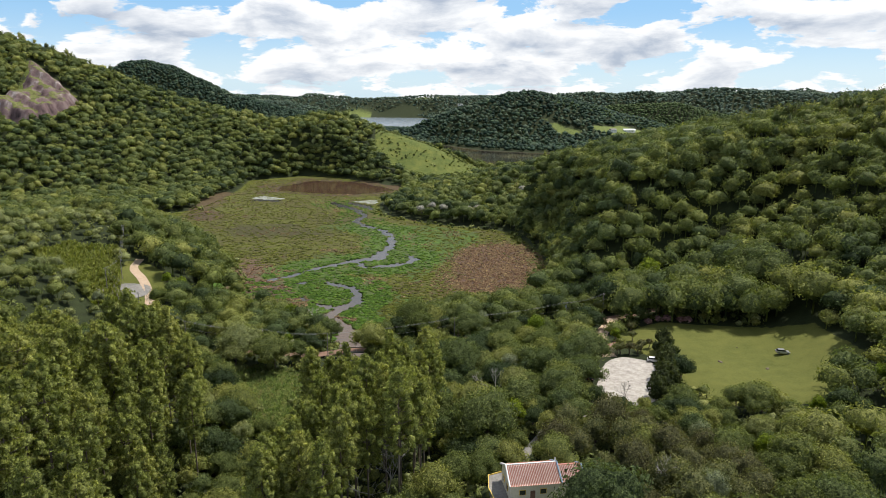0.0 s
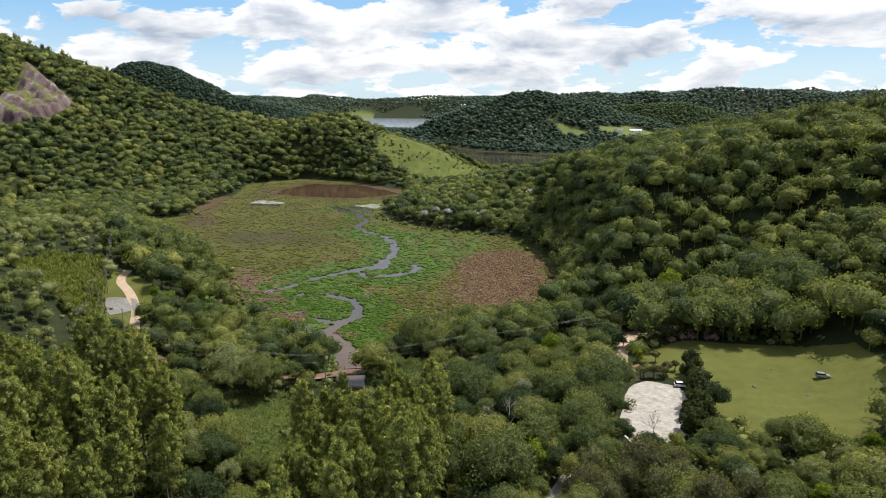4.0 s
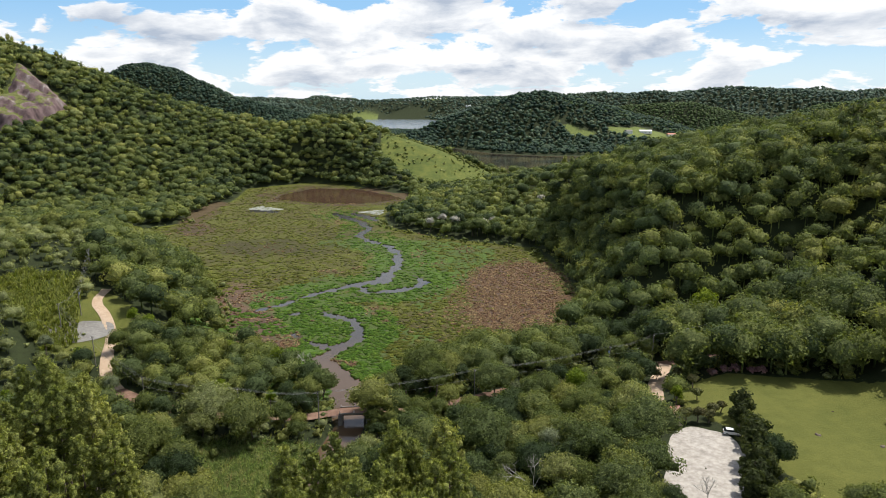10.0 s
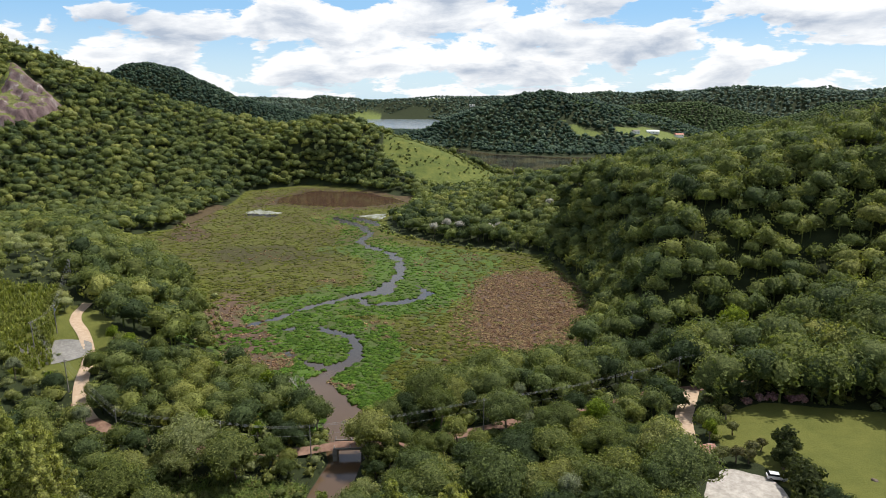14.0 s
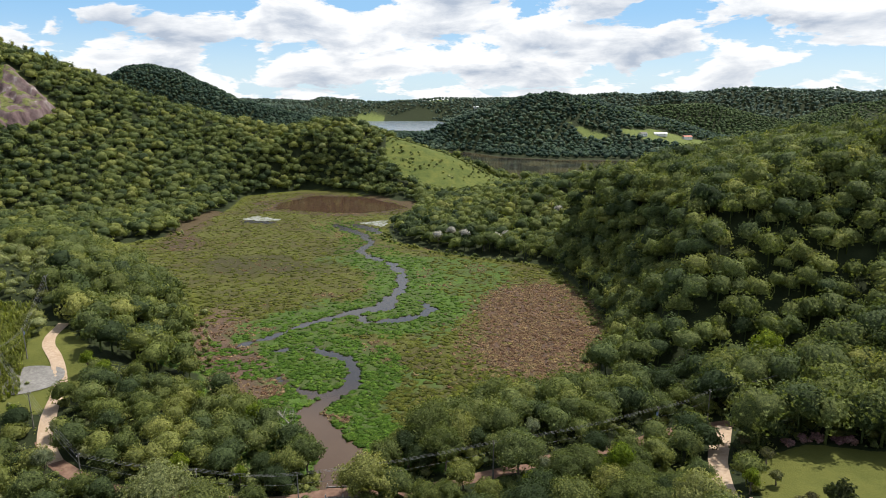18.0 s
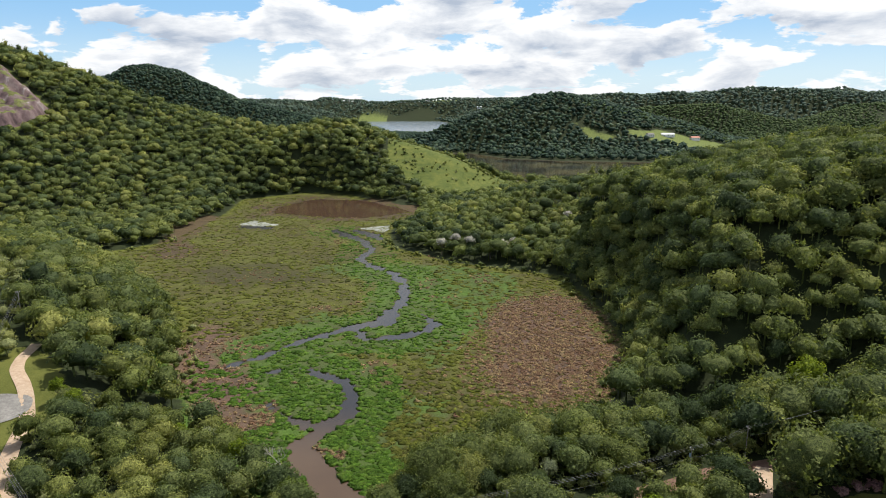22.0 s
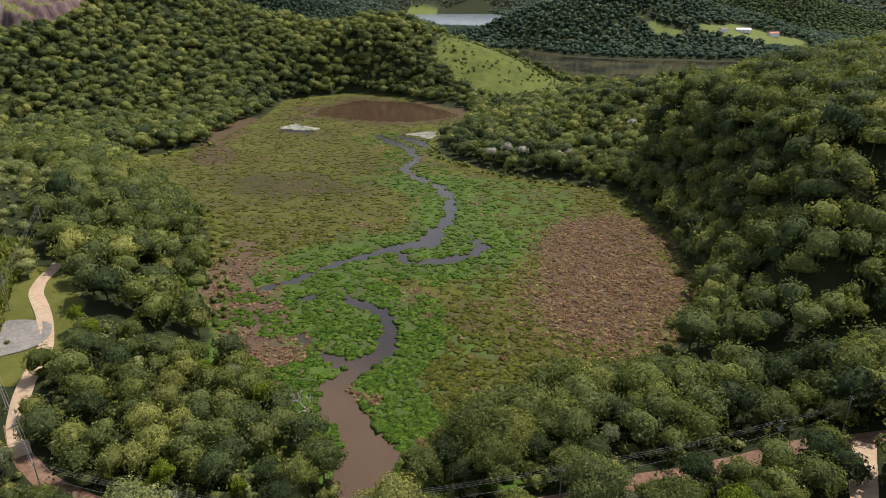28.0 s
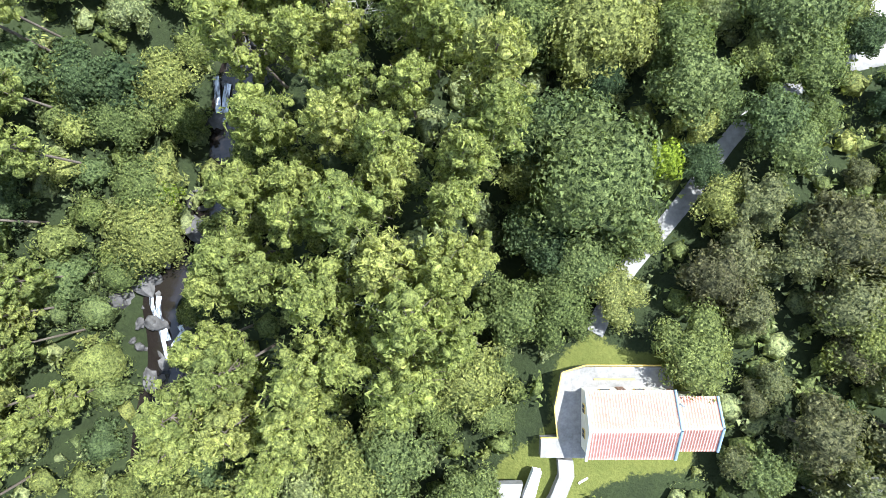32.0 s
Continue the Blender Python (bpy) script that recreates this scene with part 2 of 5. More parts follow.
def water_mat(name, c, rough=0.1):
    m = Mat(name, rough, 0.0, 0.5)
    xyz = m.n.new("ShaderNodeSeparateXYZ")
    m.l.new(m.pos(), xyz.inputs[0])
    # silt is stirred up near the bridge, the upper channels run clear and dark
    m.color(m.mix(m.span(xyz.outputs[1], 238.0, 275.0), m.mix(m.noise(0.08, 3.0), c, tuple(v * 1.25 for v in c)), m.mix(m.math("SUBTRACT", m.span(xyz.outputs[1], 560.0, 590.0), m.span(xyz.outputs[1], 760.0, 790.0)), m.mix(m.math("MULTIPLY", m.span(xyz.outputs[1], 760.0, 790.0), m.span(m.noise(0.02, 5.0, 0.6, stretch=(1.0, 0.5, 1.0)), 0.42, 0.58)), (0.030, 0.026, 0.022), (0.10, 0.085, 0.045)), (0.078, 0.046, 0.030))))
    # far lake: the sky's reflection is painted in as a pale blue-grey base colour
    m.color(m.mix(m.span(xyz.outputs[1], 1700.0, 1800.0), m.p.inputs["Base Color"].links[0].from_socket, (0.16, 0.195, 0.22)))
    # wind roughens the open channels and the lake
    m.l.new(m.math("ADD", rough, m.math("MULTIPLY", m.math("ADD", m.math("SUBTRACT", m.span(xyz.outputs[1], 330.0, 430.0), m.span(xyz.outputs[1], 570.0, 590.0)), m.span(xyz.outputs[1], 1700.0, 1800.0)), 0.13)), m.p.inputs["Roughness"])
    m.bump(m.noise(1.4, 3.0), 0.4, 0.05)
    return m.m


M_WATER = water_mat("silty_water", (0.088, 0.056, 0.031))


# ---- mesh tools ----
def np_mesh(name, verts, quads=None, tris=None, mats=(), tint=None, smooth=False):
    """A mesh out of arrays: quads first, then triangles."""
    me = bpy.data.meshes.new(name)
    verts = np.asarray(verts, dtype=np.float32)
    loops, starts, n = [], [], 0
    for f in (quads, tris):
        if f is not None and len(f):
            f = np.asarray(f, dtype=np.int32)
            loops.append(f.ravel())
            starts.append(n + np.arange(len(f)) * f.shape[1])
            n += f.size
    loops, starts = np.concatenate(loops), np.concatenate(starts)
    me.vertices.add(len(verts))
    me.vertices.foreach_set("co", verts.ravel())
    me.loops.add(len(loops))
    me.loops.foreach_set("vertex_index", loops.astype(np.int32))
    me.polygons.add(len(starts))
    me.polygons.foreach_set("loop_start", starts.astype(np.int32))
    if tint is not None:
        me.attributes.new("tint", "FLOAT", "POINT").data.foreach_set("value", np.asarray(tint, np.float32))
    me.update(calc_edges=True)
    me.validate()
    if smooth:
        me.polygons.foreach_set("use_smooth", np.ones(len(starts), dtype=bool))
    for m in mats:
        me.materials.append(m)
    return me


def part(name, bm, material, parent, label="", smooth=False):
    """Links a bmesh as one mesh object under a thing or a part."""
    me = bpy.data.meshes.new(name)
    bm.to_mesh(me)
    bm.free()
    me.materials.append(material)
    if smooth:
        for p in me.polygons:
            p.use_smooth = True
    ob = new(name, me)
    ob.parent = parent
    return tagged(ob, label)


def hashed(ix, iy, seed):
    h = (ix * 374761393 + iy * 668265263 + seed * 982451653) & 0x7FFFFFFF
    h = ((h ^ (h >> 13)) * 1274126177) & 0x7FFFFFFF
    return ((h ^ (h >> 16)) & 0xFFFF) / 65535.0


def vnoise(x, y, scale, seed=0):
    """Smooth value noise, 0 to 1."""
    x, y = np.asarray(x, float) / scale, np.asarray(y, float) / scale
    ix, iy = np.floor(x).astype(np.int64), np.floor(y).astype(np.int64)
    fx, fy = x - ix, y - iy
    fx, fy = fx * fx * (3 - 2 * fx), fy * fy * (3 - 2 * fy)
    a, b = hashed(ix, iy, seed), hashed(ix + 1, iy, seed)
    c, d = hashed(ix, iy + 1, seed), hashed(ix + 1, iy + 1, seed)
    return (a * (1 - fx) + b * fx) * (1 - fy) + (c * (1 - fx) + d * fx) * fy


def fbm(x, y, scale, seed=0, octaves=4):
    s, amp, tot = 0.0, 1.0, 0.0
    for k in range(octaves):
        s = s + amp * vnoise(x, y, scale / 2 ** k, seed + 17 * k)
        tot += amp
        amp *= 0.5
    return s / tot


def step(v, a, b):
    t = np.clip((v - a) / (b - a), 0, 1)
    return t * t * (3 - 2 * t)


def line_dist(x, y, line, extra=None):
    """Distance to a polyline; with extra (a value per node) also that value at the nearest place."""
    best = np.full(np.shape(x), 1e9)
    val = np.zeros(np.shape(x))
    for i in range(len(line) - 1):
        (ax, ay), (bx, by) = line[i][:2], line[i + 1][:2]
        dx, dy = bx - ax, by - ay
        t = np.clip(((x - ax) * dx + (y - ay) * dy) / (dx * dx + dy * dy + 1e-9), 0, 1)
        d = np.hypot(x - ax - t * dx, y - ay - t * dy)
        near = d < best
        best = np.where(near, d, best)
        if extra is not None:
            val = np.where(near, extra[i] * (1 - t) + extra[i + 1] * t, val)
    return best if extra is None else (best, val)


def poly_dist(x, y, poly):
    """Signed distance to a closed outline, negative inside."""
    d = line_dist(x, y, list(poly) + [poly[0]])
    inside = np.zeros(np.shape(x), dtype=bool)
    j = len(poly) - 1
    for i in range(len(poly)):
        (xi, yi), (xj, yj) = poly[i], poly[j]
        if yi != yj:
            inside ^= ((yi > y) != (yj > y)) & (x < (xj - xi) * (y - yi) / (yj - yi) + xi)
        j = i
    return np.where(inside, -d, d)


# ---- the plan ----
MARSH = [(-225, 468), (-170, 413), (-126, 360), (-102, 310), (-92, 282), (-67, 250), (-52, 236), (-41, 227), (-33, 214), (-22, 214),
         (-14, 226), (10, 246), (34, 258), (52, 282), (64, 312), (66, 364), (55, 424), (-3, 452), (-44, 494), (-49, 548),
         (-34, 593), (-43, 640), (-104, 715), (-153, 732), (-203, 690), (-193, 615), (-193, 508)]
POND = [(-150, 620), (-160, 650), (-134, 688), (-89, 680), (-43, 626), (-77, 600), (-115, 606)]
BROWN = [(15, 350), (28, 378), (50, 384), (60, 356), (63, 327), (60, 303), (48, 280), (30, 270), (16, 284), (6, 313)]
LAWN = [(72, 206), (88, 211), (112, 206), (134, 192), (132, 160), (108, 142), (84, 144), (78, 164), (74, 182), (70, 192)]
LOT = [(49, 150), (54, 163), (60, 176), (66, 180), (74, 175), (73.5, 160), (68, 148), (60, 141), (51, 139)]
GLADE = [(-62, 181), (-35, 184), (-35, 170), (-38, 156), (-40, 145), (-48, 143), (-54, 158), (-60, 170)]
CLEARING = [(17.5, 101), (21, 100), (29, 98.5), (32.2, 95), (32.5, 89), (31, 87), (21, 84), (19, 77), (9, 77), (9, 82), (14, 87.5), (16.2, 89), (16, 96)]
MEADOW = [(-75, 815), (-70, 745), (-30, 690), (30, 690), (70, 720), (75, 780), (30, 800), (-20, 830)]
ROCKFACE = [(-477, 768), (-462, 764), (-436, 742), (-396, 724), (-394, 690), (-412, 644), (-440, 652), (-468, 668), (-448, 700), (-460, 735)]
VERGE = [(-146, 240), (-130, 228), (-113, 228), (-110, 246), (-120, 264), (-131, 276), (-142, 280), (-140, 262)]
CANE = [(-176, 262), (-150, 246), (-132, 228), (-128, 238), (-140, 262), (-152, 288), (-172, 285)]
ROAD = [(96, 233), (81, 231), (62, 227), (45, 221), (26, 214), (12, 208), (-15, 202), (-25, 200.5), (-48, 198), (-60, 196), (-72, 197),
        (-87, 201), (-98, 208), (-107, 218), (-113, 232), (-118, 245), (-125, 255.5), (-132, 262), (-137, 272), (-139, 283)]
LANE = [(76, 229), (72, 221), (67, 211), (64, 201), (62, 191), (62, 180)]
PATHWAY = [(57, 142), (48, 139), (40, 134), (34, 128), (30, 120.5), (26.3, 114.4), (22.3, 108.5), (19.4, 101)]
RIVER = [(-29, 222), (-27.5, 207), (-26, 197), (-27, 188), (-29, 176), (-31, 165), (-33, 152), (-33.5, 143), (-32, 132)]
GORGE = [(-32.5, 134), (-34.5, 127), (-33.5, 114), (-38, 103), (-42.5, 95), (-41.5, 90), (-41, 84), (-43, 77), (-43, 65), (-42, 55)]
GORGE_Z = [-0.1, -0.6, -1.2, -2.0, -2.4, -4.5, -6.2, -7.0, -7.2, -7.6]
STREAMS = [
    ([(-88, 545), (-64, 510), (-54, 486), (-58, 462), (-50, 446), (-37, 433), (-27, 408), (-25, 374), (-33, 350)], [2.2, 2.2, 1.4, 1.2, 1.3, 1.4, 1.3, 1.4, 3.2]),
    ([(-30, 350), (-42, 344), (-58, 330), (-72, 312), (-84, 299)], [3.8, 2.2, 1.2, 0.9, 0.2]),
    ([(-42, 340), (-37, 330), (-25, 331), (-12, 339), (-9, 348), (-16, 360)], [0.9, 0.8, 0.9, 1.1, 1.0, 0.4]),
    ([(-68, 296), (-54, 300), (-46, 294), (-38, 289), (-33, 279), (-33, 268), (-40, 256), (-43, 246), (-37, 236), (-30, 224), (-28, 208)], [0.3, 0.5, 0.8, 1.2, 1.6, 1.9, 2.2, 2.4, 4.2, 3.6, 3.0]),
    ([(-60, 272), (-52, 264), (-44, 258)], [0.6, 1.0, 1.4]),
    ([(-74, 545), (-58, 530), (-52, 515)], [2.0, 3.0, 1.5]),
    ([(-160, 560), (-142, 556)], [3.5, 2.5]),
]
SPOTS = [(27, 91, 19.5), (29, 117, 15), (60, 160, 10.8), (100, 180, 11), (95, 208, 11), (72, 228, 5.8), (45, 221, 4), (-25, 201, 3.4),
         (-60, 196, 4), (-100, 210, 6), (-119, 237, 9), (-134, 272, 16), (-160, 300, 21), (-26, 185, 1.0), (-36, 150, 1.0), (-33, 127, 2),
         (-42, 90, 2), (-55, 170, 2.5), (-80, 130, 12), (-120, 160, 17), (-80, 80, 20), (5, 115, 8), (5, 150, 5), (10, 180, 3.5),
         (150, 165, 22), (165, 225, 32), (-165, 225, 24), (40, 60, 22)]
# ridge lines: x, y, height, width
RIDGES = [
    [(-800, 500, 165, 190), (-680, 720, 168, 180), (-556, 800, 159, 170), (-523, 800, 154, 165), (-493, 800, 140, 160), (-461, 800, 130, 155), (-430, 800, 118, 150), (-398, 805, 108, 140), (-361, 805, 95, 130), (-328, 805, 85, 120),
     (-294, 808, 73, 110), (-260, 808, 65, 100), (-225, 808, 59, 92), (-190, 810, 54, 88), (-155, 808, 62, 84), (-120, 806, 62, 78), (-85, 804, 50, 66), (-50, 795, 43, 58), (-15, 785, 34, 52), (20, 775, 20, 48), (42, 765, 6, 45)],
    [(-360, 150, 70, 110), (-235, 250, 38, 85), (-195, 310, 26, 62), (-225, 390, 16, 60)],
    [(-900, 1500, 100, 160), (-765, 1560, 138, 150), (-731, 1560, 150, 150), (-684, 1560, 157, 150), (-632, 1560, 148, 145), (-568, 1560, 120, 135), (-503, 1560, 91, 120), (-464, 1560, 78, 110), (-345, 1600, 44, 95)],
    [(-44, 1330, 20, 90), (-16, 1340, 36, 100), (30, 1350, 52, 112), (88, 1350, 73, 125), (146, 1350, 91, 135), (198, 1350, 100, 138), (227, 1350, 96, 138), (263, 1350, 86, 135), (322, 1360, 70, 130), (382, 1380, 53, 120), (440, 1430, 38, 110), (520, 1500, 10, 100)],
    [(420, 250, 124, 170), (300, 290, 104, 140), (205, 345, 74, 122), (170, 420, 60, 120), (190, 480, 58, 105), (150, 540, 40, 90), (95, 556, 27, 70), (20, 530, 9, 50), (-35, 520, 3, 36)],
    [(380, 1640, 50, 90), (435, 1650, 63, 95), (535, 1650, 70, 95), (606, 1650, 70, 95), (679, 1650, 55, 90), (753, 1640, 37, 80)],
    [(396, 2060, 96, 120), (485, 2060, 96, 120), (574, 2060, 92, 120), (662, 2060, 105, 125), (715, 2060, 103, 125), (786, 2060, 109, 130), (856, 2060, 113, 130), (927, 2060, 110, 130), (1018, 2060, 100, 130), (1107, 2060, 98, 130), (1328, 2060, 104, 140), (1700, 2000, 125, 200)],
    [(900, 1700, 46, 110), (1010, 1760, 70, 110), (1160, 1740, 84, 130)],
    [(430, 2820, 74, 170), (647, 2900, 92, 200), (920, 2900, 104, 210), (1700, 3000, 118, 300)],
    [(-1500, 2900, 96, 400), (-900, 2900, 74, 260), (-713, 2900, 75, 190), (-639, 2900, 71, 180), (-563, 2900, 92, 150), (-500, 2900, 80, 150), (-440, 2900, 76, 170), (-315, 2900, 73, 170), (-191, 2900, 79, 180), (-67, 2900, 87, 180), (57, 2900, 86, 190), (206, 2900, 87, 190), (379, 2950, 82, 190)],
    [(-1400, 3900, 60, 500), (-300, 4000, 50, 500), (400, 4000, 56, 500), (1500, 3900, 80, 500)],
    [(-700, 2220, 70, 130), (-642, 2300, 64, 120), (-527, 2300, 58, 110), (-440, 2320, 40, 80)],
    [(-330, 2800, 34, 70), (-230, 2830, 30, 70)],
    [(60, 2560, 28, 100), (170, 2450, 52, 120), (330, 2350, 40, 110)],
]


def near_ground(x, y):
    w = s = 0.0
    for px, py, pz in SPOTS:
        k = 1.0 / (((x - px) ** 2 + (y - py) ** 2) + 60.0) ** 1.6
        w, s = w + k, s + k * pz
    return s / w


def height(x, y, fine=True):
    """The ground's height at places x, y (arrays)."""
    x, y = np.asarray(x, float), np.asarray(y, float)
    total = np.zeros(x.shape)
    for ridge in RIDGES:
        d, h = line_dist(x, y, ridge, [r[2] for r in ridge])
        _, w = line_dist(x, y, ridge, [r[3] for r in ridge])
        wob = 1 + 0.5 * (fbm(x, y, 160, 5) - 0.5)
        r = np.sqrt((d * wob) ** 2 + (0.3 * w) ** 2) - 0.3 * w
        flank = np.clip(1 - r / (2.1 * w), 0, 1) ** 1.35 if ridge[0][1] < 900 else np.exp(-(d * wob / w) ** 2)
        total += (h * flank) ** 4
    hill = total ** 0.25
    hill = hill * (0.92 + 0.16 * fbm(x, y, 90, 3)) * (1 + 0.35 * step(y, 1500, 1900) * (fbm(x, y, 240, 7) - 0.5)) + 1.2
    dn = np.maximum.reduce([(y - 250) / 70, (x - 135) / 60, (-140 - x) / 50])
    wn_ = 1 - step(dn, 0, 1)
    z = hill * (1 - wn_) + near_ground(x, y) * wn_
    md = poly_dist(x, y, MARSH)
    z = z * step(md, 0, 34) + 0.25 * step(md, -6, 6) * (1 - step(md, 0, 34))
    # the water arm and the lake behind the hills
    arm = poly_dist(x, y, [(-120, 1120), (14, 1215), (78, 1100), (158, 1060), (300, 1040), (290, 950), (160, 890), (110, 815), (80, 825), (60, 890), (30, 1000)])
    z = np.where(y > 790, z * step(arm, 0, 70) - 1.0 * (1 - step(arm, -8, 8)), z)
    lake = poly_dist(x, y, [(-420, 2640), (-345, 2320), (-210, 2060), (-150, 1850), (-40, 1830), (0, 2300), (-60, 2700), (-250, 2780)])
    z = z * step(lake, 0, 90) - 1.0 * (1 - step(lake, -10, 10))
    if fine:
        z = z + 0.12 * (fbm(x, y, 5, 9, 3) - 0.5)
        for line, half in STREAMS:
            d, hw = line_dist(x, y, line, half)
            edge = d - hw + 5.5 * (fbm(x, y, 6.5, 21, 3) - 0.5)
            z = z - 0.75 * (1 - step(edge, -0.5, 1.1))
        pd = poly_dist(x, y, POND) + 14 * (fbm(x, y, 26, 23, 3) - 0.5)
        z = z - 0.8 * (1 - step(pd, -2, 3))
        d = line_dist(x, y, RIVER)
        edge = d - 3.0 + 1.6 * (fbm(x, y, 6, 25, 3) - 0.5)
        bed = -0.9
        z = np.where(edge < 5, bed + (np.maximum(z, bed) - bed) * step(edge, -0.5, 5), z)
        d, gz = line_dist(x, y, GORGE, GORGE_Z)
        edge = d - 2.5 + 2.0 * (fbm(x, y, 5, 27, 3) - 0.5)
        z = np.where(edge < 16, (gz - 0.8) + (z - gz + 0.8) * step(edge, 0, 16), z)
    return z


def spaced(*runs):
    out = [runs[0][0]]
    for a, b, s in runs:
        n = max(1, round((b - a) / s))
        out += list(a + (b - a) * (k + 1) / n for k in range(n))
    return np.array(out)


# ---- ground ----
gx = spaced((-3200, -1400, 100), (-1400, -700, 28), (-700, -240, 10), (-240, -110, 4.5), (-110, -70, 2.6), (-70, 10, 1.5), (10, 140, 3.0), (140, 320, 7), (320, 900, 18), (900, 3200, 75))
gy = spaced((-400, 40, 22), (40, 140, 2.8), (140, 300, 1.6), (300, 420, 2.1), (420, 560, 3.6), (560, 900, 6), (900, 1500, 14), (1500, 2600, 28), (2600, 5200, 110))
GX, GY = np.meshgrid(gx, gy)
FX, FY = GX.ravel(), GY.ravel()
FZ = height(FX, FY)
nx, ny = len(gx), len(gy)
idx = np.arange(nx * ny).reshape(ny, nx)
gq = np.stack([idx[:-1, :-1], idx[:-1, 1:], idx[1:, 1:], idx[1:, :-1]], -1).reshape(-1, 4)
ground_me = np_mesh("ground", np.stack([FX, FY, FZ], 1), gq, smooth=True)


def zone(name, v):
    ground_me.attributes.new(name, "FLOAT", "POINT").data.foreach_set("value", np.asarray(v, np.float32))


wob = 26 * (fbm(FX, FY, 24, 31) - 0.5)
zone("marsh", 1 - step(poly_dist(FX, FY, MARSH), -3, 5))
stream_d = np.minimum.reduce([line_dist(FX, FY, s[0]) for s in STREAMS[:5]])
lush = np.maximum(1 - step(stream_d + 2.5 * wob, 14, 34), (1 - step(poly_dist(FX, FY, [(-29, 449), (3, 438), (34, 424), (30, 376), (12, 340), (0, 313), (-10, 300), (-16, 352), (-22, 372), (-25, 406)]) + wob, -2, 6)))
fringe = (1 - step(np.abs(poly_dist(FX, FY, MARSH) + 10 + wob), 6, 14)) * step(-FX, 45, 60) * (1 - step(FY, 330, 370)) * step(FY, 205, 215)
zone("rushes", np.maximum(1 - step(poly_dist(FX, FY, BROWN) + 1.3 * wob + 10 * (fbm(FX, FY, 7, 33) - 0.5), -10, 9), 0.75 * fringe))
zone("lush", lush * (1 - step(FY, 430, 470)) * step(FY, 207, 216))
# blotchy area of the marsh with darker olive ground colour
def blotched(x, y):
    return 1 - step(np.hypot((x + 106) / 62, (y - 430) / 40) + 1.9 * (fbm(x, y, 46, 37) - 0.5) + 0.8 * (fbm(x, y, 12, 39) - 0.5), 0.42, 1.0)


dark_blotch = blotched(FX, FY)
dark_blotch = np.maximum(dark_blotch, 0.6 * (1 - step(np.hypot((FX + 75) / 42, (FY - 462) / 22) + 0.9 * (fbm(FX, FY, 24, 38) - 0.5), 0.5, 1.0)))
zone("dark_blotch", 0.75 * dark_blotch)
zone("mud", np.maximum(1 - step(poly_dist(FX, FY, POND) + 1.6 * wob, 6, 26), 0.8 * (1 - step(line_dist(FX, FY, [(-202, 590), (-196, 520), (-175, 470)]) + wob, 4, 18))))
zone("meadow", 1 - step(np.minimum.reduce([poly_dist(FX, FY, MEADOW), poly_dist(FX, FY, CANE), poly_dist(FX, FY, GLADE), poly_dist(FX, FY, ROCKFACE)]), -2, 4))
zone("lawn", 1 - step(np.minimum.reduce([poly_dist(FX, FY, p) for p in (LAWN, CLEARING, VERGE)]), -1, 2))
far_fields = [[(205, 1235), (232, 1225), (275, 1205), (262, 1195), (225, 1205)], [(290, 1215), (390, 1275), (470, 1260), (455, 1190), (400, 1185), (310, 1190)], [(-400, 2740), (-270, 2770), (-300, 2600), (-350, 2560)],
              [(-110, 2940), (20, 2960), (0, 2900), (-90, 2900)], [(590, 1470), (670, 1410), (690, 1440), (640, 1490)]]
FIELDS = far_fields
zone("field", 1 - step(np.minimum.reduce([poly_dist(FX, FY, p) for p in far_fields]) + 0.6 * wob, -6, 8))

g = Mat("ground_cover", 0.9, 0.0, 0.15)
n_big, n_mid, n_fine = g.noise(0.03, 4.0), g.noise(0.25, 5.0), g.noise(2.2, 5.0, 0.65)
grain = g.math("ADD", g.math("MULTIPLY", n_mid, 0.5), g.math("MULTIPLY", n_fine, 0.5))
forest = g.ramp(grain, (0.3, (0.016, 0.021, 0.009)), (0.6, (0.032, 0.042, 0.015)), (0.8, (0.056, 0.060, 0.026)))
marsh = g.ramp(g.math("ADD", g.math("MULTIPLY", grain, 0.6), g.math("MULTIPLY", n_big, 0.4)), (0.34, (0.074, 0.055, 0.024)), (0.46, (0.086, 0.086, 0.018)), (0.56, (0.109, 0.125, 0.020)), (0.68, (0.152, 0.149, 0.037)))
lushc = g.ramp(grain, (0.32, (0.049, 0.088, 0.014)), (0.55, (0.077, 0.139, 0.022)), (0.75, (0.122, 0.173, 0.034)))
rush = g.ramp(grain, (0.3, (0.085, 0.050, 0.034)), (0.55, (0.148, 0.094, 0.066)), (0.75, (0.20, 0.165, 0.075)))
dark_olive = g.ramp(grain, (0.3, (0.032, 0.033, 0.012)), (0.7, (0.080, 0.082, 0.024)))
mudc = g.ramp(grain, (0.3, (0.062, 0.042, 0.025)), (0.7, (0.115, 0.085, 0.042)))
lawnc = g.ramp(g.math("ADD", g.math("MULTIPLY", grain, 0.7), g.math("MULTIPLY", n_big, 0.3)), (0.36, (0.080, 0.094, 0.020)), (0.62, (0.140, 0.142, 0.034)))
meadowc = g.ramp(g.math("ADD", g.math("MULTIPLY", grain, 0.6), g.math("MULTIPLY", g.noise(0.07, 5.0), 0.4)), (0.36, (0.048, 0.072, 0.017)), (0.48, (0.095, 0.118, 0.026)), (0.64, (0.165, 0.172, 0.040)))
fieldc = g.ramp(grain, (0.3, (0.095, 0.125, 0.032)), (0.7, (0.175, 0.205, 0.058)))


def soft(name, lo=0.25, hi=0.75):
    """A zone whose edge is frayed by noise."""
    return g.span(g.math("ADD", g.attr(name), g.math("MULTIPLY", g.math("SUBTRACT", grain, 0.5), 1.3)), lo, hi)


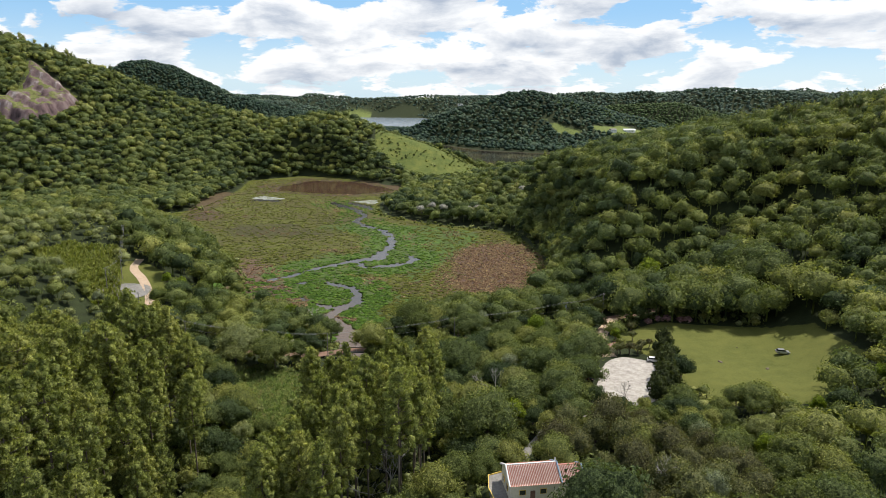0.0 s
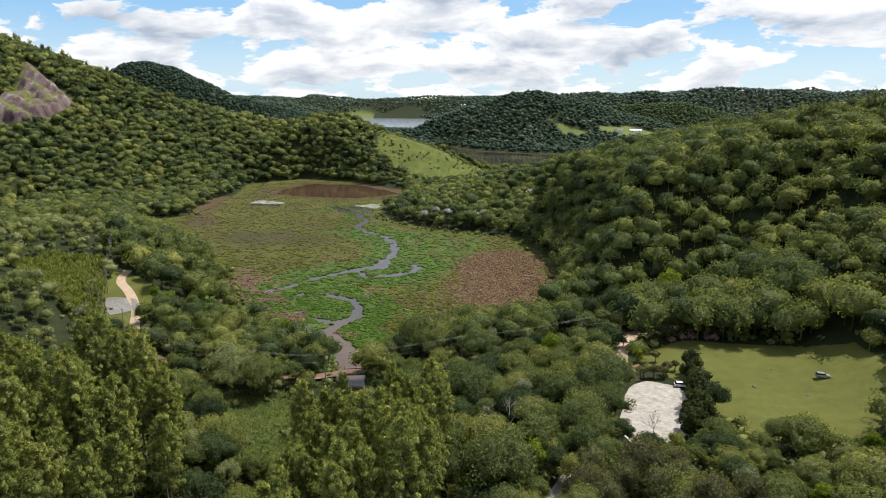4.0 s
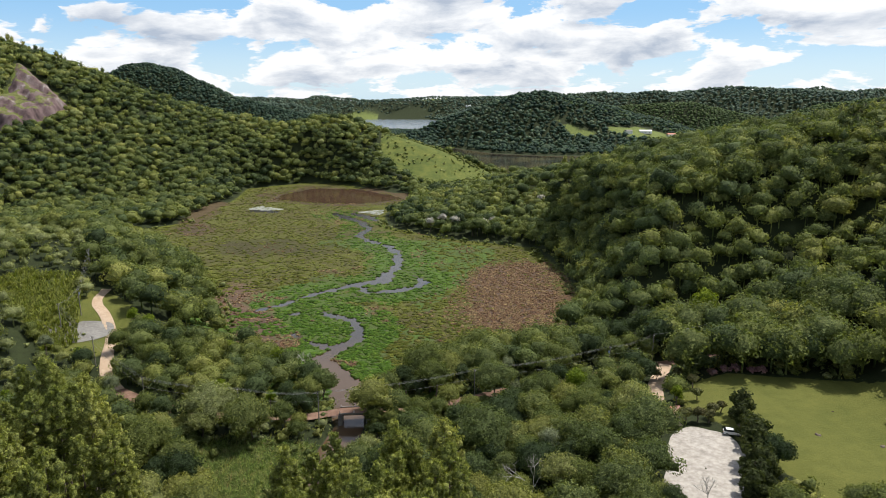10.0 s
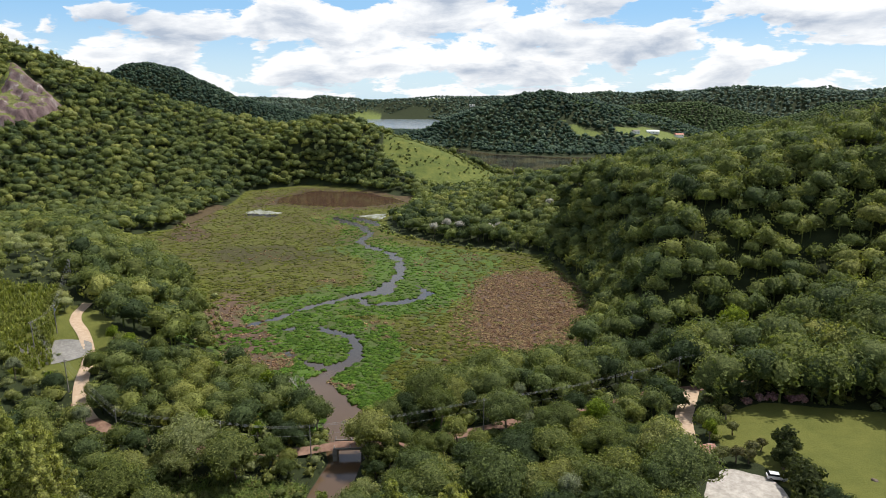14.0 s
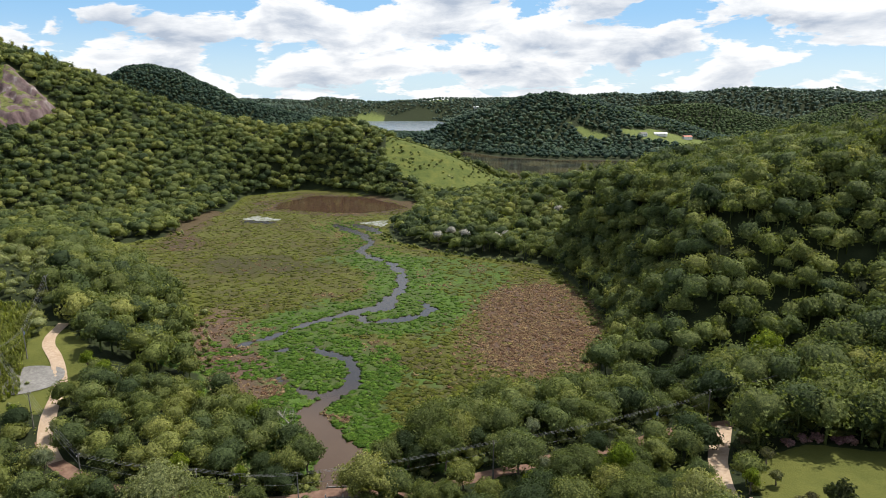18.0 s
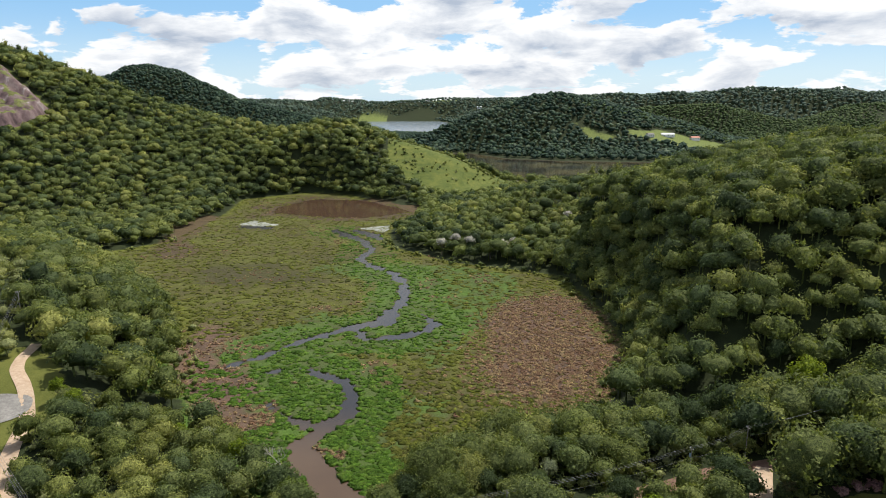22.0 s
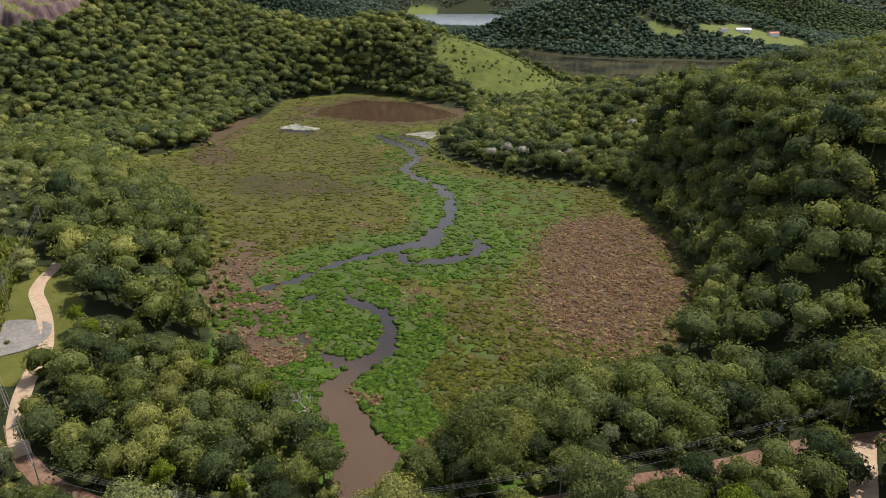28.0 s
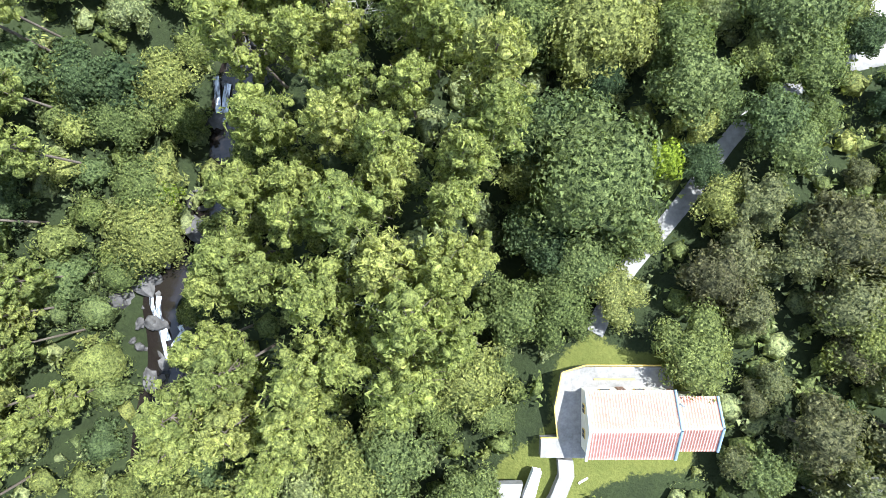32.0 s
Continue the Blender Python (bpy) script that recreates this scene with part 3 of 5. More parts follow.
col = g.mix(soft("field"), forest, fieldc)
col = g.mix(soft("meadow"), col, meadowc)
col = g.mix(soft("lawn", 0.4, 0.6), col, lawnc)
col = g.mix(soft("marsh"), col, marsh)
col = g.mix(soft("lush"), col, lushc)
col = g.mix(soft("dark_blotch", 0.1, 0.9), col, dark_olive)
col = g.mix(soft("rushes"), col, rush)
col = g.mix(soft("mud"), col, mudc)
low = g.n.new("ShaderNodeSeparateXYZ")
g.l.new(g.pos(), low.inputs[0])
wet = g.math("MULTIPLY", g.math("SUBTRACT", 1.0, g.span(low.outputs[2], -0.10, 0.06)), g.span(low.outputs[1], 130.0, 137.0))
col = g.mix(wet, col, (0.060, 0.045, 0.032))
g.color(col)
g.bump(grain, 0.9, 0.5)
ground_me.materials.append(g.m)
ground = tagged(new("ground", ground_me), "valley ground with green marsh, forest floor and mown lawn", "ground", kind="structure")

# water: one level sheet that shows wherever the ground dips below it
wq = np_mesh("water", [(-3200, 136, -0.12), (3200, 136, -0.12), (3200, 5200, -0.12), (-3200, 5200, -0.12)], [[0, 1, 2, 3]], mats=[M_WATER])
tagged(new("water", wq), "still brown silty water in marsh channels, lake painted with reflected sky", "water", kind="structure")


def ribbon(name, line, half, lift, mat, label, category, zfun=None, seed=1, kind="structure", stepm=1.6):
    """A strip of surface along a line that lies on the ground."""
    pts = []
    for i in range(len(line) - 1):
        a, b = Vector(line[i]), Vector(line[i + 1])
        n = max(1, int((b - a).length / stepm))
        pts += [a.lerp(b, k / n) for k in range(n)]
    pts.append(Vector(line[-1]))
    for _ in range(4):
        pts = [pts[0]] + [(pts[i - 1] + pts[i] * 2 + pts[i + 1]) / 4 for i in range(1, len(pts) - 1)] + [pts[-1]]
    P = np.array([(p.x, p.y) for p in pts])
    T = np.gradient(P, axis=0)
    T /= np.linalg.norm(T, axis=1)[:, None]
    N = np.stack([-T[:, 1], T[:, 0]], 1)
    across = np.linspace(-1, 1, 7)
    hw = half * (1 + 0.25 * (fbm(P[:, 0], P[:, 1], 9, seed) - 0.5))
    X = P[:, None, 0] + N[:, None, 0] * across * hw[:, None]
    Y = P[:, None, 1] + N[:, None, 1] * across * hw[:, None]
    Z = height(P[:, 0], P[:, 1])[:, None] * np.ones_like(X) if zfun is None else zfun(P)[:, None] * np.ones_like(X)
    Z = np.maximum(Z, height(X, Y)) + lift - 0.10 * across ** 4
    i = np.arange(X.size).reshape(X.shape)
    q = np.stack([i[:-1, :-1], i[:-1, 1:], i[1:, 1:], i[1:, :-1]], -1).reshape(-1, 4)
    me = np_mesh(name, np.stack([X.ravel(), Y.ravel(), Z.ravel()], 1), q, mats=[mat], smooth=True)
    return tagged(new(name, me), label, category, kind=kind)


def deck_height(P):
    z = height(P[:, 0], P[:, 1], False)
    for _ in range(12):
        z = np.convolve(np.pad(z, 1, "edge"), [0.25, 0.5, 0.25], "valid")
    near = np.exp(-((P[:, 0] + 26) / 12) ** 2)
    return z * (1 - near) + 3.4 * near


ribbon("road", ROAD[:14], 2.0, 0.12, M_REDROAD, "red dirt road along the marsh edge", "road", deck_height, 3)
ribbon("road", ROAD[12:], 1.9, 0.18, M_ROAD, "pale sandy dirt road climbing the hillside", "road", None, 4)
ribbon("road", LANE, 2.3, 0.16, M_ROAD, "pale dirt lane to the parking lot", "road", None, 5)
ribbon("road", PATHWAY, 1.15, 0.14, M_PAVE, "grey concrete driveway under trees", "driveway", None, 6)


def patch(name, outline, lift, mat, label, category, seed=1, rings=9, rough=1.6):
    """A patch of surface inside an outline, lying on the ground."""
    pts = []
    n = len(outline)
    for i in range(n):
        a, b = Vector(outline[i]), Vector(outline[(i + 1) % n])
        k = max(2, int((b - a).length / 1.5))
        pts += [a.lerp(b, j / k) for j in range(k)]
    for _ in range(3):
        pts = [(pts[i - 1] + pts[i] * 2 + pts[(i + 1) % len(pts)]) / 4 for i in range(len(pts))]
    P = np.array([(p.x, p.y) for p in pts])
    c = P.mean(0)
    P = P + (P - c) / np.linalg.norm(P - c, axis=1)[:, None] * (rough * (fbm(P[:, 0], P[:, 1], 5, seed) - 0.5))[:, None]
    R = np.linspace(1, 0.02, rings)
    X = c[0] + (P[:, 0] - c[0])[None] * R[:, None]
    Y = c[1] + (P[:, 1] - c[1])[None] * R[:, None]
    Z = height(X, Y) + lift
    i = np.arange(X.size).reshape(X.shape)
    j = np.roll(i, -1, axis=1)
    q = np.stack([i[:-1], j[:-1], j[1:], i[1:]], -1).reshape(-1, 4)
    me = np_mesh(name, np.stack([X.ravel(), Y.ravel(), Z.ravel()], 1), q, tris=[list(i[-1][:3])], mats=[mat], smooth=True)
    return tagged(new(name, me), label, category, kind="structure")


patch("parking_lot", LOT, 0.16, M_GRAVEL, "pale gravel parking lot beside the lawn", "parking lot", 7)
patch("pavement", [(-142, 241), (-129, 236.5), (-119, 245), (-121, 254), (-130, 252), (-139, 248)], 0.24, M_PAVE, "worn grey paved junction beside the dirt road", "pavement", 8)


patch("silt_flat", [(-169, 566), (-160, 584), (-146, 572), (-134, 566), (-150, 556)], 0.12, M_SILT, "pale dried silt flat in the marsh", "silt", 51, rough=7.0)
patch("silt_flat", [(-74, 552), (-62, 560), (-50, 564), (-52, 536), (-60, 545)], 0.12, M_SILT, "pale silt bank beside the channel", "silt", 52, rough=6.0)


# ---- trees ----
def ico(sub=0):
    bm = bmesh.new()
    bmesh.ops.create_icosphere(bm, subdivisions=sub + 1, radius=1.0)
    bm.verts.ensure_lookup_table()
    v = np.array([p.co[:] for p in bm.verts])
    f = np.array([[p.index for p in t.verts] for t in bm.faces])
    bm.free()
    return v, f


def leaves(centres, normals, size, rng, aspect=0.6, tilt=0.6):
    """Pointed leaf sprays, one triangle each, lying roughly on the given normals."""
    n = len(centres)
    nr = normals / np.linalg.norm(normals, axis=1)[:, None] + tilt * rng.normal(size=(n, 3))
    nr /= np.linalg.norm(nr, axis=1)[:, None]
    a = rng.normal(size=(n, 3))
    a -= nr * (a * nr).sum(1)[:, None]
    a /= np.linalg.norm(a, axis=1)[:, None]
    b = np.cross(nr, a)
    s = (size * rng.uniform(0.65, 1.35, n))[:, None]
    v = np.stack([centres + a * s * 1.2, centres - a * s * 0.6 + b * s * aspect, centres - a * s * 0.6 - b * s * aspect], 1)
    return v.reshape(-1, 3), np.arange(n * 3).reshape(n, 3)


def sphere_points(n, rng, low=-0.35):
    z = rng.uniform(low, 1, n)
    a = rng.uniform(0, 2 * math.pi, n)
    r = np.sqrt(1 - z * z)
    return np.stack([r * np.cos(a), r * np.sin(a), z], 1)


def cap(sub):
    """The upper part of a small sphere: the body of one leaf pad."""
    v, f = ico(sub)
    f = f[v[f].mean(1)[:, 2] > -0.3]
    keep = np.unique(f)
    back = np.zeros(len(v), int)
    back[keep] = np.arange(len(keep))
    return v[keep], back[f]


CAP0, CAP1, CAP2 = cap(0), cap(1), cap(2)


def crown_arrays(seed, lobes, total, size, core, width=4.0, tall=3.2, base=6.0, ragged=0.16, fill=0.86):
    """A broad crown: leaf sprays over a dome that swells into many uneven lobes, with a closed inner body."""
    rng = np.random.default_rng(seed)
    lop = rng.uniform(-0.12, 0.12, 2) * width
    L = []
    for k in range(lobes):
        f = (k + 0.5) / lobes
        a = k * 2.4 + rng.uniform(-0.5, 0.5)
        r = width * 0.78 * math.sqrt(f) * rng.uniform(0.75, 1.12)
        zz = tall * (0.85 - 0.85 * f ** 1.5) + rng.uniform(-0.12, 0.12) * tall
        L.append((r * math.cos(a) + lop[0], r * math.sin(a) + lop[1], zz, width * rng.uniform(0.26, 0.46) * (8 / lobes) ** 0.36))
    L = np.array(L)

    def swell(d):
        """The farthest reach of the lobes in the directions d, from the middle of the crown."""
        along = d @ L[:, :3].T
        disc = L[None, :, 3] ** 2 - (L[:, :3] ** 2).sum(1)[None] + along ** 2
        reach = np.where(disc > 0, along + np.sqrt(np.maximum(disc, 0)), 0)
        low = 0.34 * width * np.clip(1 + d[:, 2], 0.3, 1)
        return np.maximum(reach.max(1), low)

    v, f = core
    v = v / np.linalg.norm(v, axis=1)[:, None]
    if len(v) > 20:
        v = v + rng.normal(size=v.shape) * 0.05
        v /= np.linalg.norm(v, axis=1)[:, None]
    body = v * (swell(v) * (fill - ragged / 2 + ragged * rng.random(len(v))))[:, None] + (0, 0, base)
    d = sphere_points(total, rng, -0.28)
    d += 0.05 * rng.normal(size=d.shape)
    d /= np.linalg.norm(d, axis=1)[:, None]
    r = swell(d)
    e = 0.06
    u = np.cross(d, (0.2, 0.3, 0.93))
    u /= np.linalg.norm(u, axis=1)[:, None]
    w = np.cross(d, u)
    du, dw = (swell((d + e * u) / math.hypot(1, e)) - r) / e, (swell((d + e * w) / math.hypot(1, e)) - r) / e
    nor = d * r[:, None] - u * np.clip(du, -r, r)[:, None] - w * np.clip(dw, -r, r)[:, None]
    pts = d * (r * (0.84 + 0.24 * rng.random(total)))[:, None] + (0, 0, base)
    lv, lt = leaves(pts, nor + (0, 0, 0.2), size, rng, 0.75, 0.42)
    cen = [(p[0] * 0.7, p[1] * 0.7, base + p[2] * 0.7, p[3]) for p in L[::max(1, lobes // 8)]]
    return np.concatenate([body, lv]), np.zeros((0, 4), int), np.concatenate([f, lt + len(body)]), cen


def tube(a, b, r0, r1, n, sides=6):
    a, b = np.array(a, float), np.array(b, float)
    w = b - a
    w /= np.linalg.norm(w)
    u = np.cross(w, (0.31, 0.9, 0.2))
    u /= np.linalg.norm(u)
    v = np.cross(w, u)
    t = np.arange(sides) * 2 * math.pi / sides
    ring = np.cos(t)[:, None] * u + np.sin(t)[:, None] * v
    vs = np.concatenate([a + ring * r0, b + ring * r1])
    i = np.arange(sides)
    j = (i + 1) % sides
    return vs, np.stack([i, j, j + sides, i + sides], 1) + n


def trunk_arrays(seed, top, cen, r=0.28):
    rng = np.random.default_rng(seed + 99)
    V, Q, n = [], [], 0
    p, k = np.array([0, 0, -1.5]), 5
    joints = [p]
    for i in range(k):
        p = np.array([rng.uniform(-0.25, 0.25) * (i + 1) / 2, rng.uniform(-0.25, 0.25) * (i + 1) / 2, top * (i + 1) / k])
        joints.append(p)
    for i in range(k):
        v, q = tube(joints[i], joints[i + 1], r * (1 - 0.13 * i), r * (1 - 0.13 * (i + 1)), n)
        V.append(v), Q.append(q)
        n += len(v)
    for c in cen:
        s = joints[min(k, 3 + (seed + len(V)) % 3)]
        mid = (s * 0.45 + np.array(c[:3]) * 0.55) + rng.normal(size=3) * 0.25
        for a, b, r0, r1 in ((s, mid, r * 0.45, r * 0.3), (mid, np.array(c[:3]), r * 0.3, r * 0.1)):
            v, q = tube(a, b, r0, r1, n, 5)
            V.append(v), Q.append(q)
            n += len(v)
    return np.concatenate(V), np.concatenate(Q)


def pine_arrays(seed, high=19.0, whorls=13, rosettes=5, size=0.36):
    """A pine: bare pole, then whorls of boughs that end in needle rosettes."""
    rng = np.random.default_rng(seed)
    V, n = [], 0
    WV, WQ, wn_n = [], [], 0
    lean = rng.uniform(-0.7, 0.7, 2)
    v, q = tube((0, 0, -1.5), (lean[0] * 0.5, lean[1] * 0.5, high * 0.5), 0.22, 0.16, 0)
    WV.append(v), WQ.append(q)
    wn_n = len(v)
    v, q = tube((lean[0] * 0.5, lean[1] * 0.5, high * 0.5), (lean[0], lean[1], high), 0.16, 0.03, wn_n)
    WV.append(v), WQ.append(q)
    wn_n += len(v)
    cs, ns = [], []
    for w in range(whorls):
        f = w / (whorls - 1)
        z = high * (0.50 + 0.49 * f)
        reach = (3.5 * (1 - f) ** 0.5 + 0.4) * (0.55 + 0.45 * min(1, f * 4 + 0.3)) * rng.uniform(0.8, 1.15)
        k = 5 if f < 0.8 else 3
        for b in range(k):
            a = w * 1.1 + b * 2 * math.pi / k + rng.uniform(-0.4, 0.4)
            end = np.array([lean[0] * f + reach * math.cos(a), lean[1] * f + reach * math.sin(a), z + reach * 0.25])
            if w % 2 == 0:
                v, q = tube((lean[0] * f, lean[1] * f, z), end, 0.06, 0.02, wn_n, 4)
                WV.append(v), WQ.append(q)
                wn_n += len(v)
            for t in range(rosettes):
                s = rng.uniform(0.35, 1.05)
                c = np.array([lean[0] * f, lean[1] * f, z]) * (1 - s) + end * s + rng.normal(size=3) * (0.34, 0.34, 0.26)
                cs.append(c)
    cs = np.array(cs)
    T = []
    # soft bodies of needle brushes at the bough ends
    cv, cf = CAP0
    for c in cs[::3]:
        r = rng.uniform(0.38, 0.72)
        V.append(cv * (0.8 + 0.4 * rng.random((len(cv), 1))) * (r, r, r * 1.1) + c - (0, 0, 0.15)), T.append(cf + n)
        n += len(cv)
    for k in range(8):
        d = sphere_points(len(cs), rng, 0.0) + (0, 0, 0.5)
        v, t = leaves(cs + d * size * 1.1, np.cross(d, rng.normal(size=d.shape)) + 0.3 * d, np.full(len(cs), size), rng, 0.34, 0.3)
        V.append(v), T.append(t + n)
        n += len(v)
    return np.concatenate(V), np.concatenate(T), np.concatenate(WV), np.concatenate(WQ)


def make_tree(name, crown_me, trunk_me, label):
    root = new(name)
    root.empty_display_size = 0.5
    for nm, me in (("trunk", trunk_me), ("crown", crown_me)):
        new(nm, me).parent = root
    return tagged(root, label, "tree")


def broad_proto(name, seed, mat, label, lobes=8, per=95, size=0.5, width=4.0, tall=3.4, base=6.0, group=""):
    V, Q, T, cen = crown_arrays(seed, lobes, per, size, CAP2 if per > 1000 else CAP1, width, tall, base)
    cr = np_mesh("crown", V, Q, T, [mat], smooth=True)
    tv, tq = trunk_arrays(seed, base, cen)
    t = make_tree(name, cr, np_mesh("trunk", tv, tq, mats=[M_BARK], smooth=True), label)
    return tagged(t, group=group)


BROADS = [broad_proto("broadleaf_tree", 11 + k, M_LEAF, "broadleaf forest tree with a lumpy green crown", (30, 20, 26, 16)[k % 4], 3000, 0.19 + 0.015 * (k % 3), 4.4 + 0.5 * (k % 4), 3.4 + 0.5 * (k % 3), 4.4 + 0.7 * (k % 3), "forest trees") for k in range(8)]
SILVERS = [broad_proto("silver_leaved_tree", 71 + k, M_SILVER, "silvery pale-leaved forest tree", 18, 2000, 0.18, 3.8, 3.0, 5.4, "silver trees") for k in range(2)]
M_OLIVE = leaf_mat("olive_leaves", ((0.0, (0.125, 0.116, 0.062)), (0.5, (0.165, 0.160, 0.084)), (1.0, (0.190, 0.196, 0.094))))
OLIVES = [broad_proto("olive_tree", 91 + k, M_OLIVE, "dull olive-leaved tree with a dense round crown", 22, 2400, 0.17, 4.1, 3.6, 3.4, "olive-leaved trees") for k in range(3)]
M_LIME = leaf_mat("lime_leaves", ((0.0, (0.14, 0.20, 0.02)), (1.0, (0.22, 0.27, 0.03))))
LIMES = [broad_proto("yellow_green_tree", 101, M_LIME, "bright yellow-green leaved tree among darker trees", 13, 1300, 0.2, 2.8, 3.0, 4.4, "yellow-green trees")]
PINE_PROTOS = []
for k in range(4):
    V, Q, TV, TQ = pine_arrays(200 + k, 26.0 + 1.4 * k)
    PINE_PROTOS.append(tagged(make_tree("pine_tree", np_mesh("crown", V, tris=Q, mats=[M_PINE], smooth=True), np_mesh("trunk", TV, TQ, mats=[M_BARK], smooth=True), "tall pine with a thin bare trunk and needle tufts"), group="pines"))

# places that carry no trees
roads = [(ROAD, 2.7), (LANE, 4.4), (ROAD[:4], 3.8), (PATHWAY[:3], 0.3), (PATHWAY[2:], 0.9), (RIVER[:5], 5.4), (RIVER[4:], 4.0), ([(-29, 195), (-23, 196)], 4.0), (GORGE, 2.2), (GORGE[4:7], 5.6), (GORGE[0:2], 4.4)]
HUTYARD = [(58, 180), (60, 192), (68, 192), (72, 184), (70, 178)]
opens = [(MARSH, 1.0), (LAWN, 1.0), (LOT, 1.6), (HUTYARD, 1.0), (GLADE, 0.5), (CLEARING, 1.3), (CANE, 1.0), (VERGE, 0.0)]


def free(x, y):
    ok = np.ones(x.shape, dtype=bool)
    for line, d in roads:
        ok &= line_dist(x, y, line) > d
    for poly, d in opens:
        ok &= poly_dist(x, y, poly) > d
    return ok


def scatter(x0, x1, y0, y1, gap, seed, jitter=0.42):
    rng = np.random.default_rng(seed)
    nx_, ny_ = int((x1 - x0) / gap), int((y1 - y0) / gap)
    X, Y = np.meshgrid(np.arange(nx_), np.arange(ny_))
    X = x0 + gap * (X + 0.5 * (Y % 2) + rng.uniform(-jitter, jitter, X.shape))
    Y = y0 + gap * (Y + rng.uniform(-jitter, jitter, Y.shape))
    return X.ravel(), Y.ravel(), rng


used = set()


def plant(protos, x, y, z, scale, turn, k, wide=1.0):
    p = protos[k % len(protos)]
    m = Matrix.LocRotScale((x, y, z), Euler((0, 0, turn)), (scale * wide, scale * wide, scale))
    if p.name not in used:
        used.add(p.name)
        p.matrix_basis = m
        return p
    return copy_thing(p, m)


PINE_ZONES = [[(-38, 131), (-20, 140), (6, 133), (8, 105), (2, 92), (-14, 82), (-30, 84), (-26, 104), (-24, 122)], [(-130, 140), (-72, 152), (-52, 130), (-45, 100), (-44, 60), (-140, 60)]]
OLIVE_ZONE = [(31, 120), (52, 126), (68, 118), (70, 80), (36, 78), (36, 100), (28, 108)]
X, Y, rng = scatter(-135, 140, 62, 262, 6.5, 5)
ok = free(X, Y)
ok &= (np.abs(X) < 40 + 0.75 * (Y - 20)) & (Y > 66)
X, Y = X[ok], Y[ok]
Z = height(X, Y)
pine = np.minimum(poly_dist(X, Y, PINE_ZONES[0]), poly_dist(X, Y, PINE_ZONES[1])) < 0
olive = poly_dist(X, Y, OLIVE_ZONE) < 0
order = np.argsort(np.hypot(X, Y - 130))
low_trees = poly_dist(X, Y, [(38, 124), (44, 140), (46, 146), (60, 140), (72, 148), (84, 143), (112, 140), (124, 122), (90, 116)])
road_side = np.minimum(line_dist(X, Y, ROAD), line_dist(X, Y, LANE))
fit = np.where(road_side < 14, 0.9, 1.08)
fit = np.where((X > -30) & (X < 60) & (road_side > 6) & (Y > 208), 1.1, fit)
fit = np.where(line_dist(X, Y, RIVER) < 11, 0.85, fit)
fit = np.where((X < -28) & (Y > 170), np.where(Y < 197, 0.84, 0.98), fit)
fit = np.where((X < -75) & (Y > 170), 0.8, fit)
fit = np.where((X > 74) & (Y > 196), 1.5, fit)
fit = np.where(low_trees < 0, 0.78, fit)
fit = np.where(np.hypot(X - 24, Y - 92) < 17, 0.78, fit)
fit = np.where((np.abs(X - 20) < 10) & (Y < 89), 0.5, fit)
counts = {"b": 0, "p": 0}
far_keep = []
for i in order:
    s, a, k, r = fit[i] * rng.uniform(0.66, 1.24), rng.uniform(0, 6.28), int(rng.integers(0, 1000)), rng.random()
    if pine[i]:
        if counts["p"] < 290:
            counts["p"] += 1
            plant(PINE_PROTOS, X[i], Y[i], Z[i], rng.uniform(0.86, 1.12), a, k)
        continue
    if olive[i] and r < 0.75:
        plant(OLIVES, X[i], Y[i], Z[i], s, a, k, 0.92)
    elif r > 0.968:
        plant(SILVERS, X[i], Y[i], Z[i], s, a, k, 0.92)
    elif r > 0.94:
        plant(LIMES, X[i], Y[i], Z[i], s, a, k, 0.92)
    elif counts["b"] < 300:
        counts["b"] += 1
        plant(BROADS, X[i], Y[i], Z[i], s, a, k, 1.04)
    else:
        far_keep.append(i)


def mass(name, label, protos, x, y, z, scale, turn, pick, tint, mats, wide=None):
    """One mesh for a wood that nobody could count tree by tree."""
    V, Q, T, C, n = [], [], [], [], 0
    for k, (pv, pq, pt) in enumerate(protos):
        sel = np.nonzero(pick % len(protos) == k)[0]
        if not len(sel):
            continue
        c, s = np.cos(turn[sel])[:, None], np.sin(turn[sel])[:, None]
        sc = scale[sel][:, None]
        vx = (pv[:, 0] * c - pv[:, 1] * s) * sc + x[sel][:, None]
        vy = (pv[:, 0] * s + pv[:, 1] * c) * sc + y[sel][:, None]
        vz = pv[:, 2] * sc + z[sel][:, None]
        V.append(np.stack([vx, vy, vz], -1).reshape(-1, 3))
        off = n + np.arange(len(sel)) * len(pv)
        if len(pq):
            Q.append((pq[None] + off[:, None, None]).reshape(-1, 4))
        if len(pt):
            T.append((pt[None] + off[:, None, None]).reshape(-1, 3))
        C.append(np.repeat(tint[sel], len(pv)))
        n += len(sel) * len(pv)
    me = np_mesh(name, np.concatenate(V), np.concatenate(Q) if Q else None, np.concatenate(T) if T else None, mats, np.concatenate(C), True)
    return tagged(new(name, me), label, "forest", kind="stuff")


def stems(v, q, base):
    """A stem under a mass tree's crown."""
    tv, tq = tube((0, 0, -2), (0, 0, base), 0.3, 0.2, len(v), 3)
    return np.concatenate([v, tv]), np.concatenate([q, tq])


MID, LIGHT, FAR, RICH = [], [], [], []
for k in range(6):
    V, Q, T, _ = crown_arrays(320 + k, 14 + 3 * (k % 3), 620, 0.32, CAP1, 4.8 + 0.5 * (k % 3), 3.4 + 0.4 * (k % 4), 3.8 + 0.7 * (k % 3))
    V, Q = stems(V, Q, 4.5)
    RICH.append((V, Q, T))
